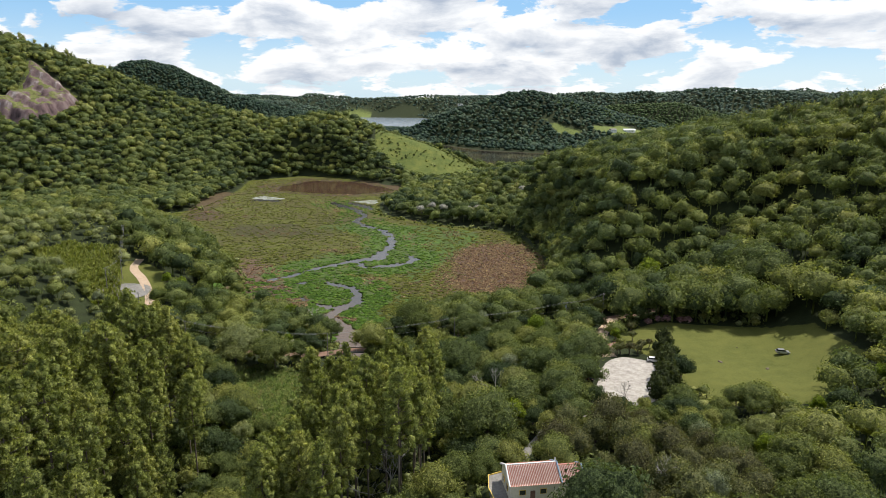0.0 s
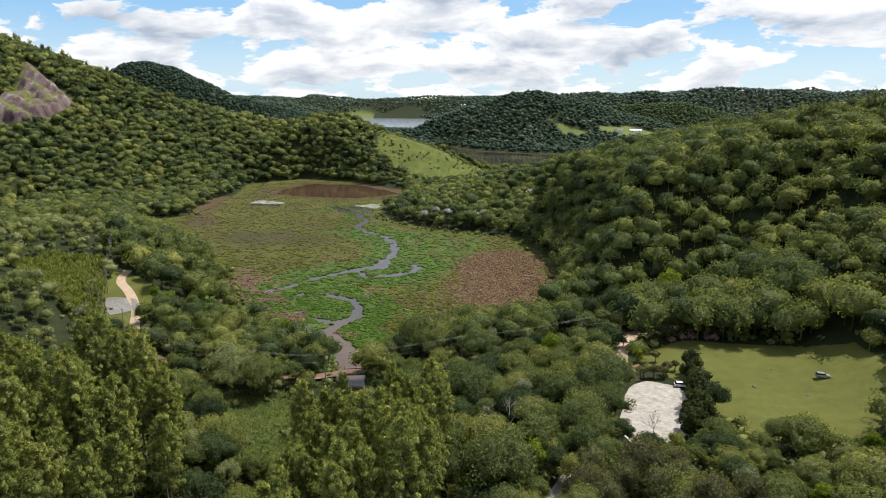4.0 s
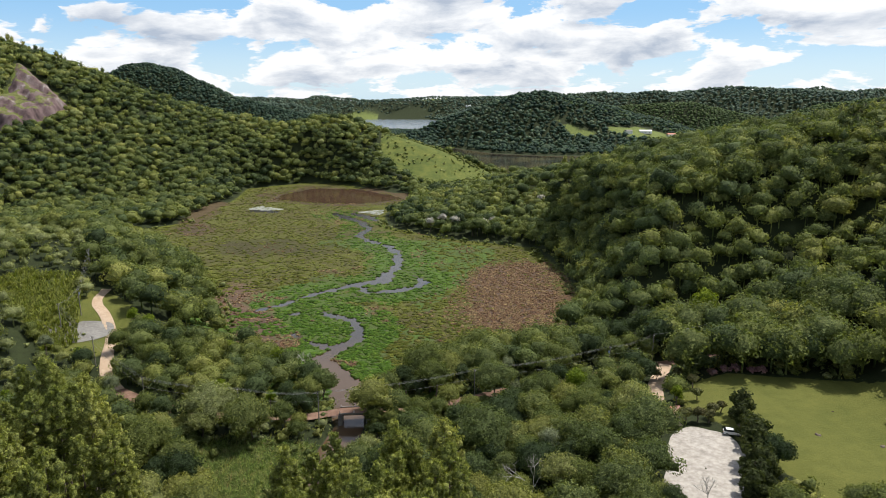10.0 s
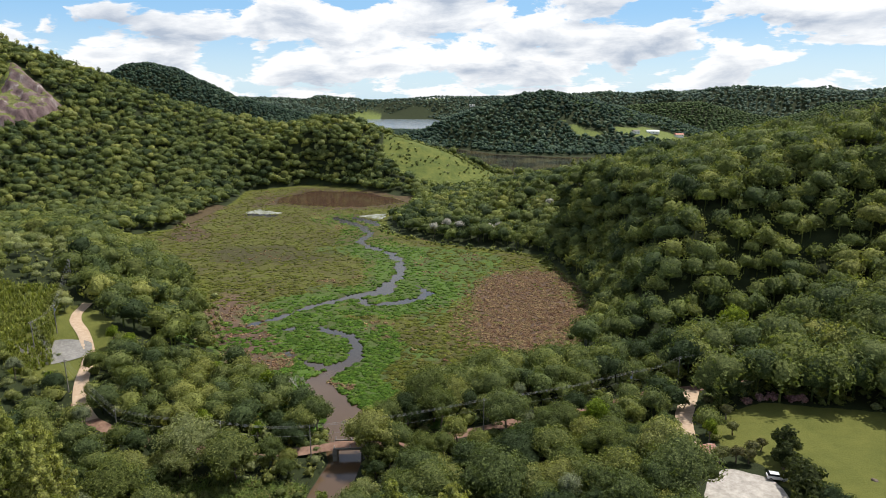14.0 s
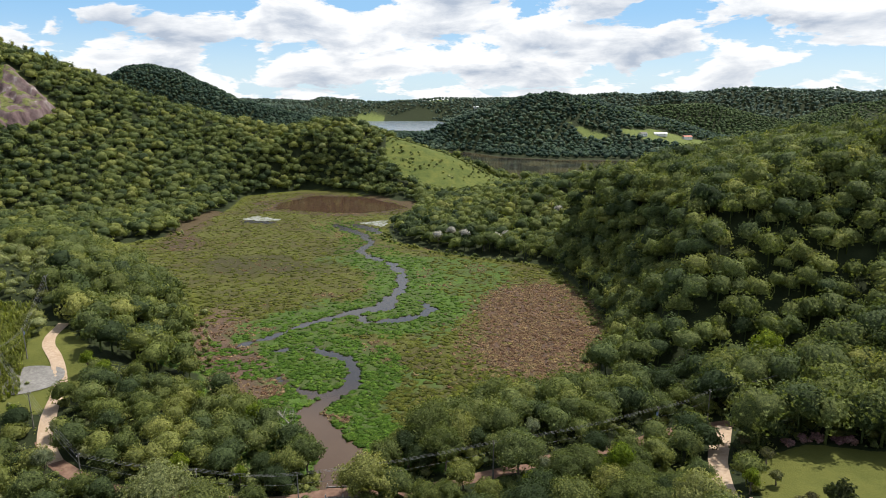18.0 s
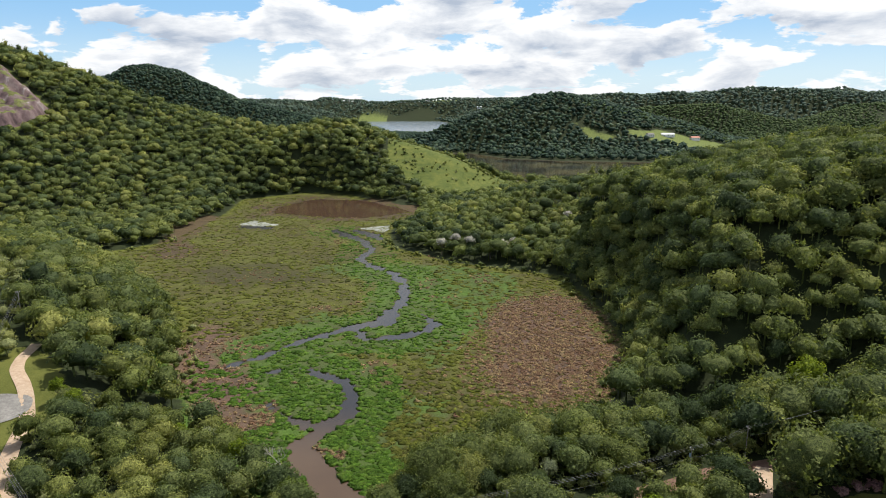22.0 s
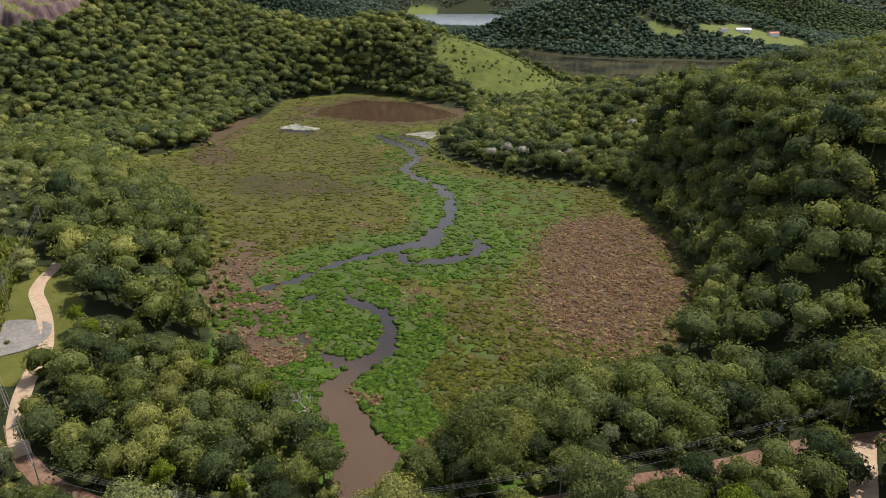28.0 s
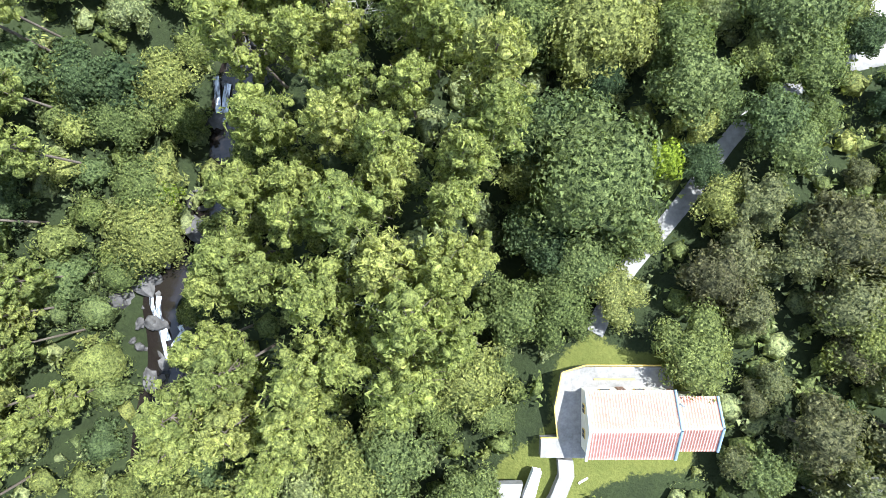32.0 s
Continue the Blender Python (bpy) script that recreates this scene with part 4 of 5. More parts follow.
for k in range(8):
    V, Q, T, _ = crown_arrays(300 + k, 8 + 2 * (k % 3), 320, 0.41, CAP1, 4.8 + 0.5 * (k % 3), 3.4 + 0.4 * (k % 4), 3.8 + 0.7 * (k % 3), 0.2, 0.87)
    V, Q = stems(V, Q, 4.5)
    MID.append((V, Q, T))
    V, Q, T, _ = crown_arrays(350 + k, 6 + k % 3, 58, 0.62, CAP1, 4.8 + 0.5 * (k % 3), 3.6, 2.6 + 0.7 * (k % 3), 0.26, 0.84)
    LIGHT.append((V, Q, T))
    V, Q, T, _ = crown_arrays(400 + k, 4, 8, 0.9, CAP0, 5.0 + 0.5 * (k % 3), 3.6, 1.8, 0.3, 0.98)
    FAR.append((V, Q, T))


def tints(x, y, rng, bias=0.0, spread=0.8):
    return np.clip(0.40 + bias + 0.6 * (fbm(x, y, 70, 61) - 0.5) + spread * (rng.random(len(x)) - 0.42), 0, 1)


SCRUB = [(-260, 170), (-112, 190), (-124, 236), (-150, 292), (-196, 372), (-262, 372), (-310, 260)]


def in_view(x, y):
    return (np.abs(x + 0.03 * y) < 60 + 0.74 * (y + 20)) | ((y < 300) & (np.abs(x) < 175))


def wood(name, label, x, y, z, rng, protos, lo=0.7, hi=1.3, bias=0.0, mat=None):
    n = len(x)
    scrub = poly_dist(x, y, SCRUB) < 0
    bias = bias + np.where(scrub, 0.42, 0.0)
    return mass(name, label, protos, x, y, z, rng.uniform(lo, hi, n) * np.where(scrub, 0.58, 1.0), rng.uniform(0, 6.28, n), rng.integers(0, 1000, n), tints(x, y, rng, bias), [mat or M_LEAF_MASS])


fk = np.array(far_keep, dtype=int)
if len(fk):
    wood("forest", "dense green wood beside the road and lawn", X[fk], Y[fk], Z[fk], rng, RICH, fit[fk] * 0.8, fit[fk] * 1.15)

X, Y, rng = scatter(-78, -36, 64, 132, 5.6, 19)
ok = free(X, Y) & (line_dist(X, Y, GORGE) > 4.0)
X, Y = X[ok], Y[ok]
wood("forest", "leafy understorey on the gorge bank", X, Y, height(X, Y), rng, RICH, 0.6, 1.0)


def shown(x, y, z):
    """Whether a place can be seen over the hills from the flight line."""
    ok = np.zeros(len(x), dtype=bool)
    for ey in (0.0, 100.0):
        clear_ = np.ones(len(x), dtype=bool)
        for f in np.linspace(0.25, 0.97, 22):
            px, py, pz = x * f, ey + (y - ey) * f, 95 + (z + 14 - 95) * f
            clear_ &= pz > height(px, py, False) - 8
        ok |= clear_
    return ok


X, Y, rng = scatter(-760, 620, 66, 930, 6.7, 6)
ok = free(X, Y) & in_view(X, Y) & ~((np.abs(X) < 137) & (Y < 262)) & (poly_dist(X, Y, ROCKFACE) > 2) & (poly_dist(X, Y, MEADOW) > 3)
X, Y = X[ok], Y[ok]
Z = height(X, Y, False)
ok = (Z > 0.5) & (shown(X, Y, Z) | (rng.random(len(X)) < 0.12))
X, Y, Z = X[ok], Y[ok], Z[ok]
thin = (np.hypot(X, Y - 60) > 600) & (rng.random(len(X)) < 0.22)
X, Y, Z = X[~thin], Y[~thin], Z[~thin]
# steep slopes carry more trees to the plan's square metre
XS, YS, rng_s = scatter(-560, 260, 300, 900, 6.1, 66)
slope = np.hypot(height(XS + 4, YS, False) - height(XS - 4, YS, False), height(XS, YS + 4, False) - height(XS, YS - 4, False)) / 8
ok = free(XS, YS) & (rng_s.random(len(XS)) < np.clip(1.5 * slope - 0.42, 0, 1)) & (poly_dist(XS, YS, ROCKFACE) > 2) & (poly_dist(XS, YS, MEADOW) > 3) & (poly_dist(XS, YS, MARSH) > 1.5)
XS, YS = XS[ok], YS[ok]
ZS = height(XS, YS, False)
ok = shown(XS, YS, ZS)
X, Y, Z = np.concatenate([X, XS[ok]]), np.concatenate([Y, YS[ok]]), np.concatenate([Z, ZS[ok]])
left, close = X < -60, np.hypot(X, Y - 60) < 400
for side, where in ((left, "on the hillside beside the marsh"), (~left, "on the hill behind the lawn")):
    wood("forest", "dense green forest " + where, X[side & close], Y[side & close], Z[side & close], rng, MID, 0.75, 1.4)
    wood("forest", "dark green forest higher up " + where, X[side & ~close], Y[side & ~close], Z[side & ~close], rng, LIGHT, 0.75, 1.4)
X, Y, rng = scatter(-1100, 1200, 930, 1900, 9.0, 7)
fields = np.minimum.reduce([poly_dist(X, Y, p) for p in FIELDS + [MEADOW]])
Z = height(X, Y, False)
ok = in_view(X, Y) & (fields > 4) & (Z > 0.6)
X, Y, Z = X[ok], Y[ok], Z[ok]
ok = shown(X, Y, Z + 18) | (rng.random(len(X)) < 0.12)
X, Y, Z = X[ok], Y[ok], Z[ok]
back = (Y > 1480) & (X > 0)
wood("forest", "distant dark green woods on rolling hills", X[~back], Y[~back], Z[~back], rng, FAR, 0.9, 1.4, 0.0, M_LEAF_HILL_HAZE)
wood("forest", "fresh green plantation woods behind the farm", X[back], Y[back], Z[back], rng, FAR, 0.9, 1.25, -0.05, M_PLANT)
X, Y, rng = scatter(-1300, 1500, 1900, 2350, 12, 8)
XS, YS, _ = scatter(-1500, 1700, 2350, 3080, 15, 9)
X, Y = np.concatenate([X, XS]), np.concatenate([Y, YS])
Z = height(X, Y, False)
fields = np.minimum.reduce([poly_dist(X, Y, p) for p in FIELDS])
ok = in_view(X, Y) & (Z > 0.4) & (fields > 6) & shown(X, Y, Z + 18)
X, Y, Z = X[ok], Y[ok], Z[ok]
wood("forest", "far woods along the horizon, blue haze painted into the leaves", X, Y, Z, rng, FAR, 1.2, 1.8, 0.0, M_LEAF_HORIZON_HAZE)


# ---- undergrowth, shrubs and marsh plants ----
SHRUB = []
for k in range(6):
    V, Q, T, _ = crown_arrays(500 + k, 5, 50, 0.28, CAP0, 2.1, 1.5, 0.4, 0.3)
    SHRUB.append((V, Q, T))
X, Y, rng = scatter(-120, 125, 66, 258, 3.6, 15)
lanes, roads = roads, [r for r in roads if r[0][-1] != PATHWAY[-1]] + [(PATHWAY, 2.3)]
ok = free(X, Y)
roads = lanes
ok &= (np.abs(X) < 30 + 0.7 * (Y - 20))
X, Y = X[ok], Y[ok]
wood("undergrowth", "leafy green undergrowth between the trees", X, Y, height(X, Y), rng, SHRUB, 0.6, 1.5, 0.28)
# loose shrubs: river banks, meadow on the hill, scrub above the sandy road
X, Y, rng = scatter(-300, 80, 140, 830, 5.0, 16)
bank = (line_dist(X, Y, RIVER) > 5) & (line_dist(X, Y, RIVER) < 8.5) & (Y < 215) & (rng.random(len(X)) < 0.4)
mead = (poly_dist(X, Y, MEADOW) < 0) & (rng.random(len(X)) < 0.03)
cane = (poly_dist(X, Y, CANE) < 0) & (rng.random(len(X)) < 0.5)
scrubby = (poly_dist(X, Y, SCRUB) < 0) & (rng.random(len(X)) < 0.8) & (line_dist(X, Y, ROAD) > 4)
rim = (np.abs(poly_dist(X, Y, MARSH)) < 5) & (Y < 520) & (rng.random(len(X)) < 0.7) & (line_dist(X, Y, RIVER) > 9)
glade = (poly_dist(X, Y, GLADE) < 1) & (poly_dist(X, Y, GLADE) > -5) & (rng.random(len(X)) < 0.6)
ok = bank | mead | cane | rim | glade | scrubby
X, Y = X[ok], Y[ok]
XM, YM = rng.uniform(-80, 80, 4200), rng.uniform(685, 835, 4200)
ok = (poly_dist(XM, YM, MEADOW) < 0) & (fbm(XM, YM, 34, 41) + 0.2 * rng.normal(size=4200) > 0.70)
X, Y = np.concatenate([X, XM[ok]]), np.concatenate([Y, YM[ok]])
wood("shrubs", "low scattered green shrubs on meadow and banks", X, Y, height(X, Y), rng, SHRUB, 0.5, 1.2, 0.3)


def tuft(seed, blades, tall, spread, width):
    """A tuft of bent blades, two quads each."""
    r = np.random.default_rng(seed)
    V, Q = [], []
    for k in range(blades):
        a = r.uniform(0, 6.28)
        d = np.array([math.cos(a), math.sin(a), 0])
        s = np.array([-d[1], d[0], 0]) * width
        o = d * r.uniform(0, spread * 0.4)
        h = tall * r.uniform(0.6, 1.2)
        m, e = o + d * spread * 0.35 + (0, 0, h * 0.7), o + d * spread + (0, 0, h * 0.85)
        n = len(V) * 6
        V.append(np.array([o - s, o + s, m - s * 0.8, m + s * 0.8, e - s * 0.2, e + s * 0.2]))
        Q += [[n, n + 1, n + 3, n + 2], [n + 2, n + 3, n + 5, n + 4]]
    return np.concatenate(V), np.array(Q), np.zeros((0, 3), int)


M_LUSH = leaf_mat("water_plants", ((0.0, (0.070, 0.135, 0.018)), (0.5, (0.098, 0.190, 0.024)), (1.0, (0.150, 0.225, 0.040))), "mass")
M_SEDGE = leaf_mat("marsh_sedge", ((0.0, (0.101, 0.097, 0.028)), (0.4, (0.129, 0.145, 0.022)), (0.8, (0.164, 0.179, 0.031)), (1.0, (0.202, 0.184, 0.060))), "mass")
M_RUSH = leaf_mat("dry_rushes", ((0.0, (0.150, 0.082, 0.056)), (0.5, (0.230, 0.140, 0.094)), (1.0, (0.320, 0.235, 0.130))), "mass", through=0.15)


def tufts(name, label, mat, x, y, rng, kinds, lo, hi):
    n = len(x)
    o = mass(name, label, kinds, x, y, height(x, y), rng.uniform(lo, hi, n), rng.uniform(0, 6.28, n), rng.integers(0, 99, n), rng.random(n), [mat])
    return tagged(o, category="marsh plants")


rng = np.random.default_rng(21)
X, Y = rng.uniform(-215, 70, 42000), 212 + 500 * rng.random(42000) ** 1.8
gone = rng.random(len(X)) < np.clip((Y - 250) / 300, 0, 0.4)
md, bd = poly_dist(X, Y, MARSH), poly_dist(X, Y, BROWN)
zz = height(X, Y)
keep = (md < 1) & (zz > -0.06) & ~gone
X, Y, bd = X[keep], Y[keep], bd[keep]
sd = np.minimum.reduce([line_dist(X, Y, s[0]) for s in STREAMS[:5]]) + 20 * (fbm(X, Y, 22, 31) - 0.5)
md = md[keep]
on_blotch = blotched(X, Y) > 0.5
dry = (bd + 26 * (fbm(X, Y, 24, 31) - 0.5) + 12 * rng.normal(size=len(X)) < 0) | (fbm(X, Y, 16, 55) > 0.70) | ((md > -22) & (X < -55) & (Y < 340) & (fbm(X, Y, 14, 57) > 0.46))
keep2 = ~on_blotch | (rng.random(len(X)) < 0.6)
X, Y, dry, sd = X[keep2], Y[keep2], dry[keep2], sd[keep2]
wetp = ~dry & (sd < 20)
def mound(seed, wide, tall, blades, size):
    """A low uneven cushion of plants with blades standing out of it."""
    r = np.random.default_rng(seed)
    v, f = CAP0
    v = v * (0.55 + 0.9 * r.random((len(v), 1))) * (wide * 0.6, wide * 0.6, tall)
    lv, lq, _ = tuft(seed, blades, tall * 1.7, wide * 0.6, size * 0.4)
    return np.concatenate([v - (0, 0, 0.06), lv]), lq + len(v), f


FLOAT = [mound(600 + k, 1.9, 0.20, 4, 0.3) for k in range(5)]
SEDGE = [mound(620 + k, 1.9, 0.18, 4, 0.24) for k in range(5)]
RUSH = [mound(640 + k, 1.2, 0.30, 5, 0.22) for k in range(5)]
tufts("water_plants", "bright green floating plants along the channels", M_LUSH, X[wetp], Y[wetp], rng, FLOAT, 0.7, 1.4)
s_ = ~dry & ~wetp
tufts("marsh_sedge", "olive green sedge over the marsh", M_SEDGE, X[s_], Y[s_], rng, SEDGE, 0.7, 1.5)
XB, YB = rng.uniform(0, 70, 7000), rng.uniform(266, 425, 7000)
kb = (poly_dist(XB, YB, BROWN) + 30 * (fbm(XB, YB, 24, 31) - 0.5) + 6 * rng.normal(size=7000) < 2) & (poly_dist(XB, YB, MARSH) < 0)
X, Y, dry = np.concatenate([X, XB[kb]]), np.concatenate([Y, YB[kb]]), np.concatenate([dry, np.ones(kb.sum(), dtype=bool)])
tufts("dry_rushes", "bent brown dead rushes in the marsh", M_RUSH, X[dry], Y[dry], rng, RUSH, 0.8, 1.5)
X, Y, rng = scatter(-66, -30, 142, 186, 0.95, 22, 0.6)
keep = (poly_dist(X, Y, GLADE) < 3) & (line_dist(X, Y, RIVER) > 4.6)
M_GRASS = leaf_mat("bank_grass", ((0.0, (0.125, 0.180, 0.052)), (0.55, (0.175, 0.230, 0.072)), (0.85, (0.230, 0.245, 0.098)), (1.0, (0.26, 0.21, 0.12))), "mass")
GRASS = [tuft(650 + k, 7, 0.8, 0.75, 0.075) for k in range(4)]
tufts("tall_grass", "rank green grass with dry stalks on the river bank", M_GRASS, X[keep], Y[keep], rng, GRASS, 0.8, 1.7)

rng = np.random.default_rng(23)
X, Y = rng.uniform(-180, -126, 2600), rng.uniform(226, 290, 2600)
keep = (poly_dist(X, Y, CANE) < 1) & (line_dist(X, Y, ROAD) > 3.4)
CANEK = [tuft(660 + k, 6, 1.9, 1.0, 0.16) for k in range(4)]
M_CANE = leaf_mat("cane_leaves", ((0.0, (0.17, 0.20, 0.045)), (1.0, (0.26, 0.27, 0.08))), "mass")
tufts("cane", "tall yellow-green cane grass above the road", M_CANE, X[keep], Y[keep], rng, CANEK, 0.9, 1.6)

# ---- boxes and simple solids ----
def box_bm(bm, c, size, rot=0.0, bevel=0.0):
    r = bmesh.ops.create_cube(bm, size=1.0)
    m = Matrix.Translation(c) @ Matrix.Rotation(rot, 4, "Z") @ Matrix.Diagonal((*size, 1))
    bmesh.ops.transform(bm, matrix=m, verts=r["verts"])
    if bevel:
        es = list({e for v in r["verts"] for e in v.link_edges})
        bmesh.ops.bevel(bm, geom=es, offset=bevel, segments=2, affect="EDGES")


def box_part(name, c, size, mat, parent, rot=0.0, bevel=0.02, label=""):
    bm = bmesh.new()
    box_bm(bm, c, size, rot, bevel)
    return part(name, bm, mat, parent, label)


def cyl_part(name, a, b, r0, r1, mat, parent, sides=8, label=""):
    v, q = tube(a, b, r0, r1, 0, sides)
    n = len(v)
    me = np_mesh(name, v, np.concatenate([q]), mats=[mat], smooth=True)
    ob = new(name, me)
    ob.parent = parent
    return tagged(ob, label)


def rock_me(seed, size, sub=2, rough=0.35):
    bm = bmesh.new()
    bmesh.ops.create_icosphere(bm, subdivisions=sub, radius=1.0)
    for v in bm.verts:
        n = noise.fractal(v.co * 1.1 + Vector((seed * 3.7, seed, 0)), 0.9, 2.1, 4)
        k = 1 + rough * n + 0.22 * (noise.cell(v.co * 1.7 + Vector((seed, 0, 0))) - 0.5)
        v.co = Vector((v.co.x * size[0], v.co.y * size[1], v.co.z * size[2])) * k
    me = bpy.data.meshes.new("rock")
    bm.to_mesh(me)
    bm.free()
    me.materials.append(M_ROCK)
    return me


def ground_at(x, y):
    """The ground's height at one place, read off the ground sheet."""
    i, j = int(np.clip(np.searchsorted(gx, x) - 1, 0, nx - 2)), int(np.clip(np.searchsorted(gy, y) - 1, 0, ny - 2))
    u, w = (x - gx[i]) / (gx[i + 1] - gx[i]), (y - gy[j]) / (gy[j + 1] - gy[j])
    z = FZ.reshape(ny, nx)
    return float((z[j, i] * (1 - u) + z[j, i + 1] * u) * (1 - w) + (z[j + 1, i] * (1 - u) + z[j + 1, i + 1] * u) * w)


# ---- house above the gorge ----
def prism(bm, pts, y0, y1):
    """An outline in x, z pushed along y."""
    a = [bm.verts.new((x, y0, z)) for x, z in pts]
    b = [bm.verts.new((x, y1, z)) for x, z in pts]
    bm.faces.new(a)
    bm.faces.new(b[::-1])
    for i in range(len(pts)):
        j = (i + 1) % len(pts)
        bm.faces.new((a[j], a[i], b[i], b[j]))
    bmesh.ops.recalc_face_normals(bm, faces=bm.faces)


def roof_slope(name, x0, x1, eave_y, eave_z, ridge_z, parent, rib=0.32):
    """One slope of ribbed clay-coloured sheet: rounded rolls with flats between."""
    n = int((x1 - x0) / rib) * 6
    xs = np.linspace(x0, x1, n + 1)
    wave = 0.055 * np.maximum(0, np.cos((xs - x0) / rib * 2 * math.pi)) ** 0.7
    rows = np.linspace(0, 1, 9)
    V = []
    for k, t in enumerate(rows):
        for lap in ((0.0,) if k in (0, 8) else (0.0, 0.035)):
            V.append(np.stack([xs, np.full(n + 1, eave_y * (1 - t)), eave_z + (ridge_z - eave_z) * t + wave + lap], 1))
    V = np.array(V)
    i = np.arange(V.shape[0] * V.shape[1]).reshape(V.shape[:2])
    q = np.stack([i[:-1, :-1], i[:-1, 1:], i[1:, 1:], i[1:, :-1]], -1).reshape(-1, 4)
    me = np_mesh(name, V.reshape(-1, 3), q, mats=[M_TILE, M_TILEPALE], smooth=False)
    me.polygons.foreach_set("material_index", np.tile(np.isin(np.arange(n) % 6, (0, 5)), V.shape[0] - 1).astype(np.int32))
    ob = new(name, me)
    ob.parent = parent
    return ob


M_GLASS = Mat("window_glass", 0.05, 0.0, 0.5).color((0.02, 0.025, 0.03)).m
M_BLUE = grainy("blue_grey_sheet", (0.16, 0.22, 0.28), (0.24, 0.31, 0.37), 3.0, rough=0.5)
house = tagged(new("house"), "cream house with ribbed red tile roof and white gables", "house")
house.matrix_basis = pose(23.1, 92.0, 19.6, 0, 0, 7.5)
bm = bmesh.new()
prism(bm, [(-3.5, -1.6), (3.5, -1.6), (3.5, 3.45), (0, 5.35), (-3.5, 3.45)], -4.8, 4.8)
bmesh.ops.rotate(bm, verts=bm.verts, matrix=Matrix.Rotation(math.pi / 2, 3, "Z"))
part("wall", bm, M_WALL, house)
bm = bmesh.new()
prism(bm, [(-2.8, -1.6), (2.8, -1.6), (2.8, 3.1), (0, 4.6), (-2.8, 3.1)], 4.85, 9.6)
bmesh.ops.rotate(bm, verts=bm.verts, matrix=Matrix.Rotation(-math.pi / 2, 3, "Z"))
part("annex_wall", bm, M_WALL, house)
roof_slope("roof", -4.85, 4.9, 3.95, 3.35, 5.55, house)
roof_slope("roof", -4.85, 4.9, -3.95, 3.35, 5.55, house)
roof_slope("annex_roof", 5.25, 9.9, 3.15, 3.0, 4.75, house)
roof_slope("annex_roof", 5.25, 9.9, -3.15, 3.0, 4.75, house)
for sgn in (-1, 1):
    for x, w, ez, rz, hw in ((-4.98, 0.28, 3.42, 5.72, 4.0),):
        v, q = tube((x, sgn * hw, ez), (x, 0, rz), 0.19, 0.19, 0, 4)
        me = np_mesh("gable_coping", v, q, mats=[M_WHITE])
        new("gable_coping", me).parent = house
    for x, ez, rz, hw, nm, mt in ((5.08, 3.45, 5.6, 3.95, "gutter", M_BLUE), (9.98, 3.1, 4.8, 3.15, "end_flashing", M_BLUE)):
        v, q = tube((x, sgn * hw, ez), (x, 0, rz), 0.2, 0.2, 0, 4)
        me = np_mesh(nm, v, q, mats=[mt])
        new(nm, me).parent = house
box_part("ridge_cap", (0.0, 0, 5.6), (9.7, 0.28, 0.12), M_WHITE, house)
box_part("ridge_cap", (7.55, 0, 4.8), (4.6, 0.26, 0.12), M_TILE, house)
for yy in (-1.45, 1.45):
    w = box_part("window", (-4.83, yy, 1.75), (0.12, 1.05, 1.2), M_YELLOW, house, label="yellow-framed window")
    box_part("pane", (-4.9, yy - 0.25, 1.75), (0.04, 0.4, 1.0), M_GLASS, w, bevel=0)
    box_part("pane", (-4.9, yy + 0.25, 1.75), (0.04, 0.4, 1.0), M_GLASS, w, bevel=0)
for xx in (-2.4, 1.6):
    for sgn in (-1, 1):
        w = box_part("window", (xx, sgn * 3.52, 1.75), (1.3, 0.12, 1.1), M_YELLOW, house)
        box_part("pane", (xx, sgn * 3.59, 1.75), (1.1, 0.04, 0.9), M_GLASS, w, bevel=0)
d = box_part("door", (-0.4, 3.53, 0.95), (0.95, 0.1, 2.1), M_REDROAD, house, label="brown wooden door")
box_part("handle", (-0.05, 3.6, 0.95), (0.12, 0.06, 0.03), M_DARK, d, bevel=0)
box_part("door", (-0.4, -3.53, 0.95), (0.95, 0.1, 2.1), M_REDROAD, house)
box_part("plinth", (-4.86, 0, -0.6), (0.12, 6.9, 1.4), M_REDROAD, house, label="red painted plinth")
cyl_part("chimney_pipe", (5.6, 2.4, 3.6), (5.6, 2.4, 4.9), 0.12, 0.12, M_WHITE, house)


def slab(name, pts, z, thick, mat, label, category):
    """A flat slab over an outline."""
    bm = bmesh.new()
    a = [bm.verts.new((x, y, z)) for x, y in pts]
    b = [bm.verts.new((x, y, z - thick)) for x, y in pts]
    bm.faces.new(a)
    bm.faces.new(b[::-1])
    for i in range(len(pts)):
        j = (i + 1) % len(pts)
        bm.faces.new((a[j], a[i], b[i], b[j]))
    bmesh.ops.recalc_face_normals(bm, faces=bm.faces)
    me = bpy.data.meshes.new(name)
    bm.to_mesh(me)
    bm.free()
    me.materials.append(mat)
    return tagged(new(name, me), label, category, kind="structure")


slab("pavement", [(15.5, 96.2), (18.0, 97.3), (28.4, 98.6), (28.6, 96.0), (19.0, 94.8), (19.6, 86.6), (14.2, 86.0), (14.0, 88.2), (16.0, 88.6), (15.2, 92.0)], 19.72, 1.4, M_CONC, "grey concrete apron round the house", "pavement")
slab("pavement", [(16.3, 86.0), (18.1, 86.1), (18.5, 84.2), (17.8, 81.4), (16.4, 78.0), (14.6, 78.4), (16.0, 81.4), (16.7, 84.0)], 19.66, 1.2, M_CONC, "curved pale concrete garden path", "path")
slab("pavement", [(13.6, 84.4), (14.6, 84.3), (14.2, 81.0), (13.9, 78.0), (12.4, 78.0), (12.8, 81.0)], 19.66, 1.2, M_WHITE, "white painted concrete strip", "path")
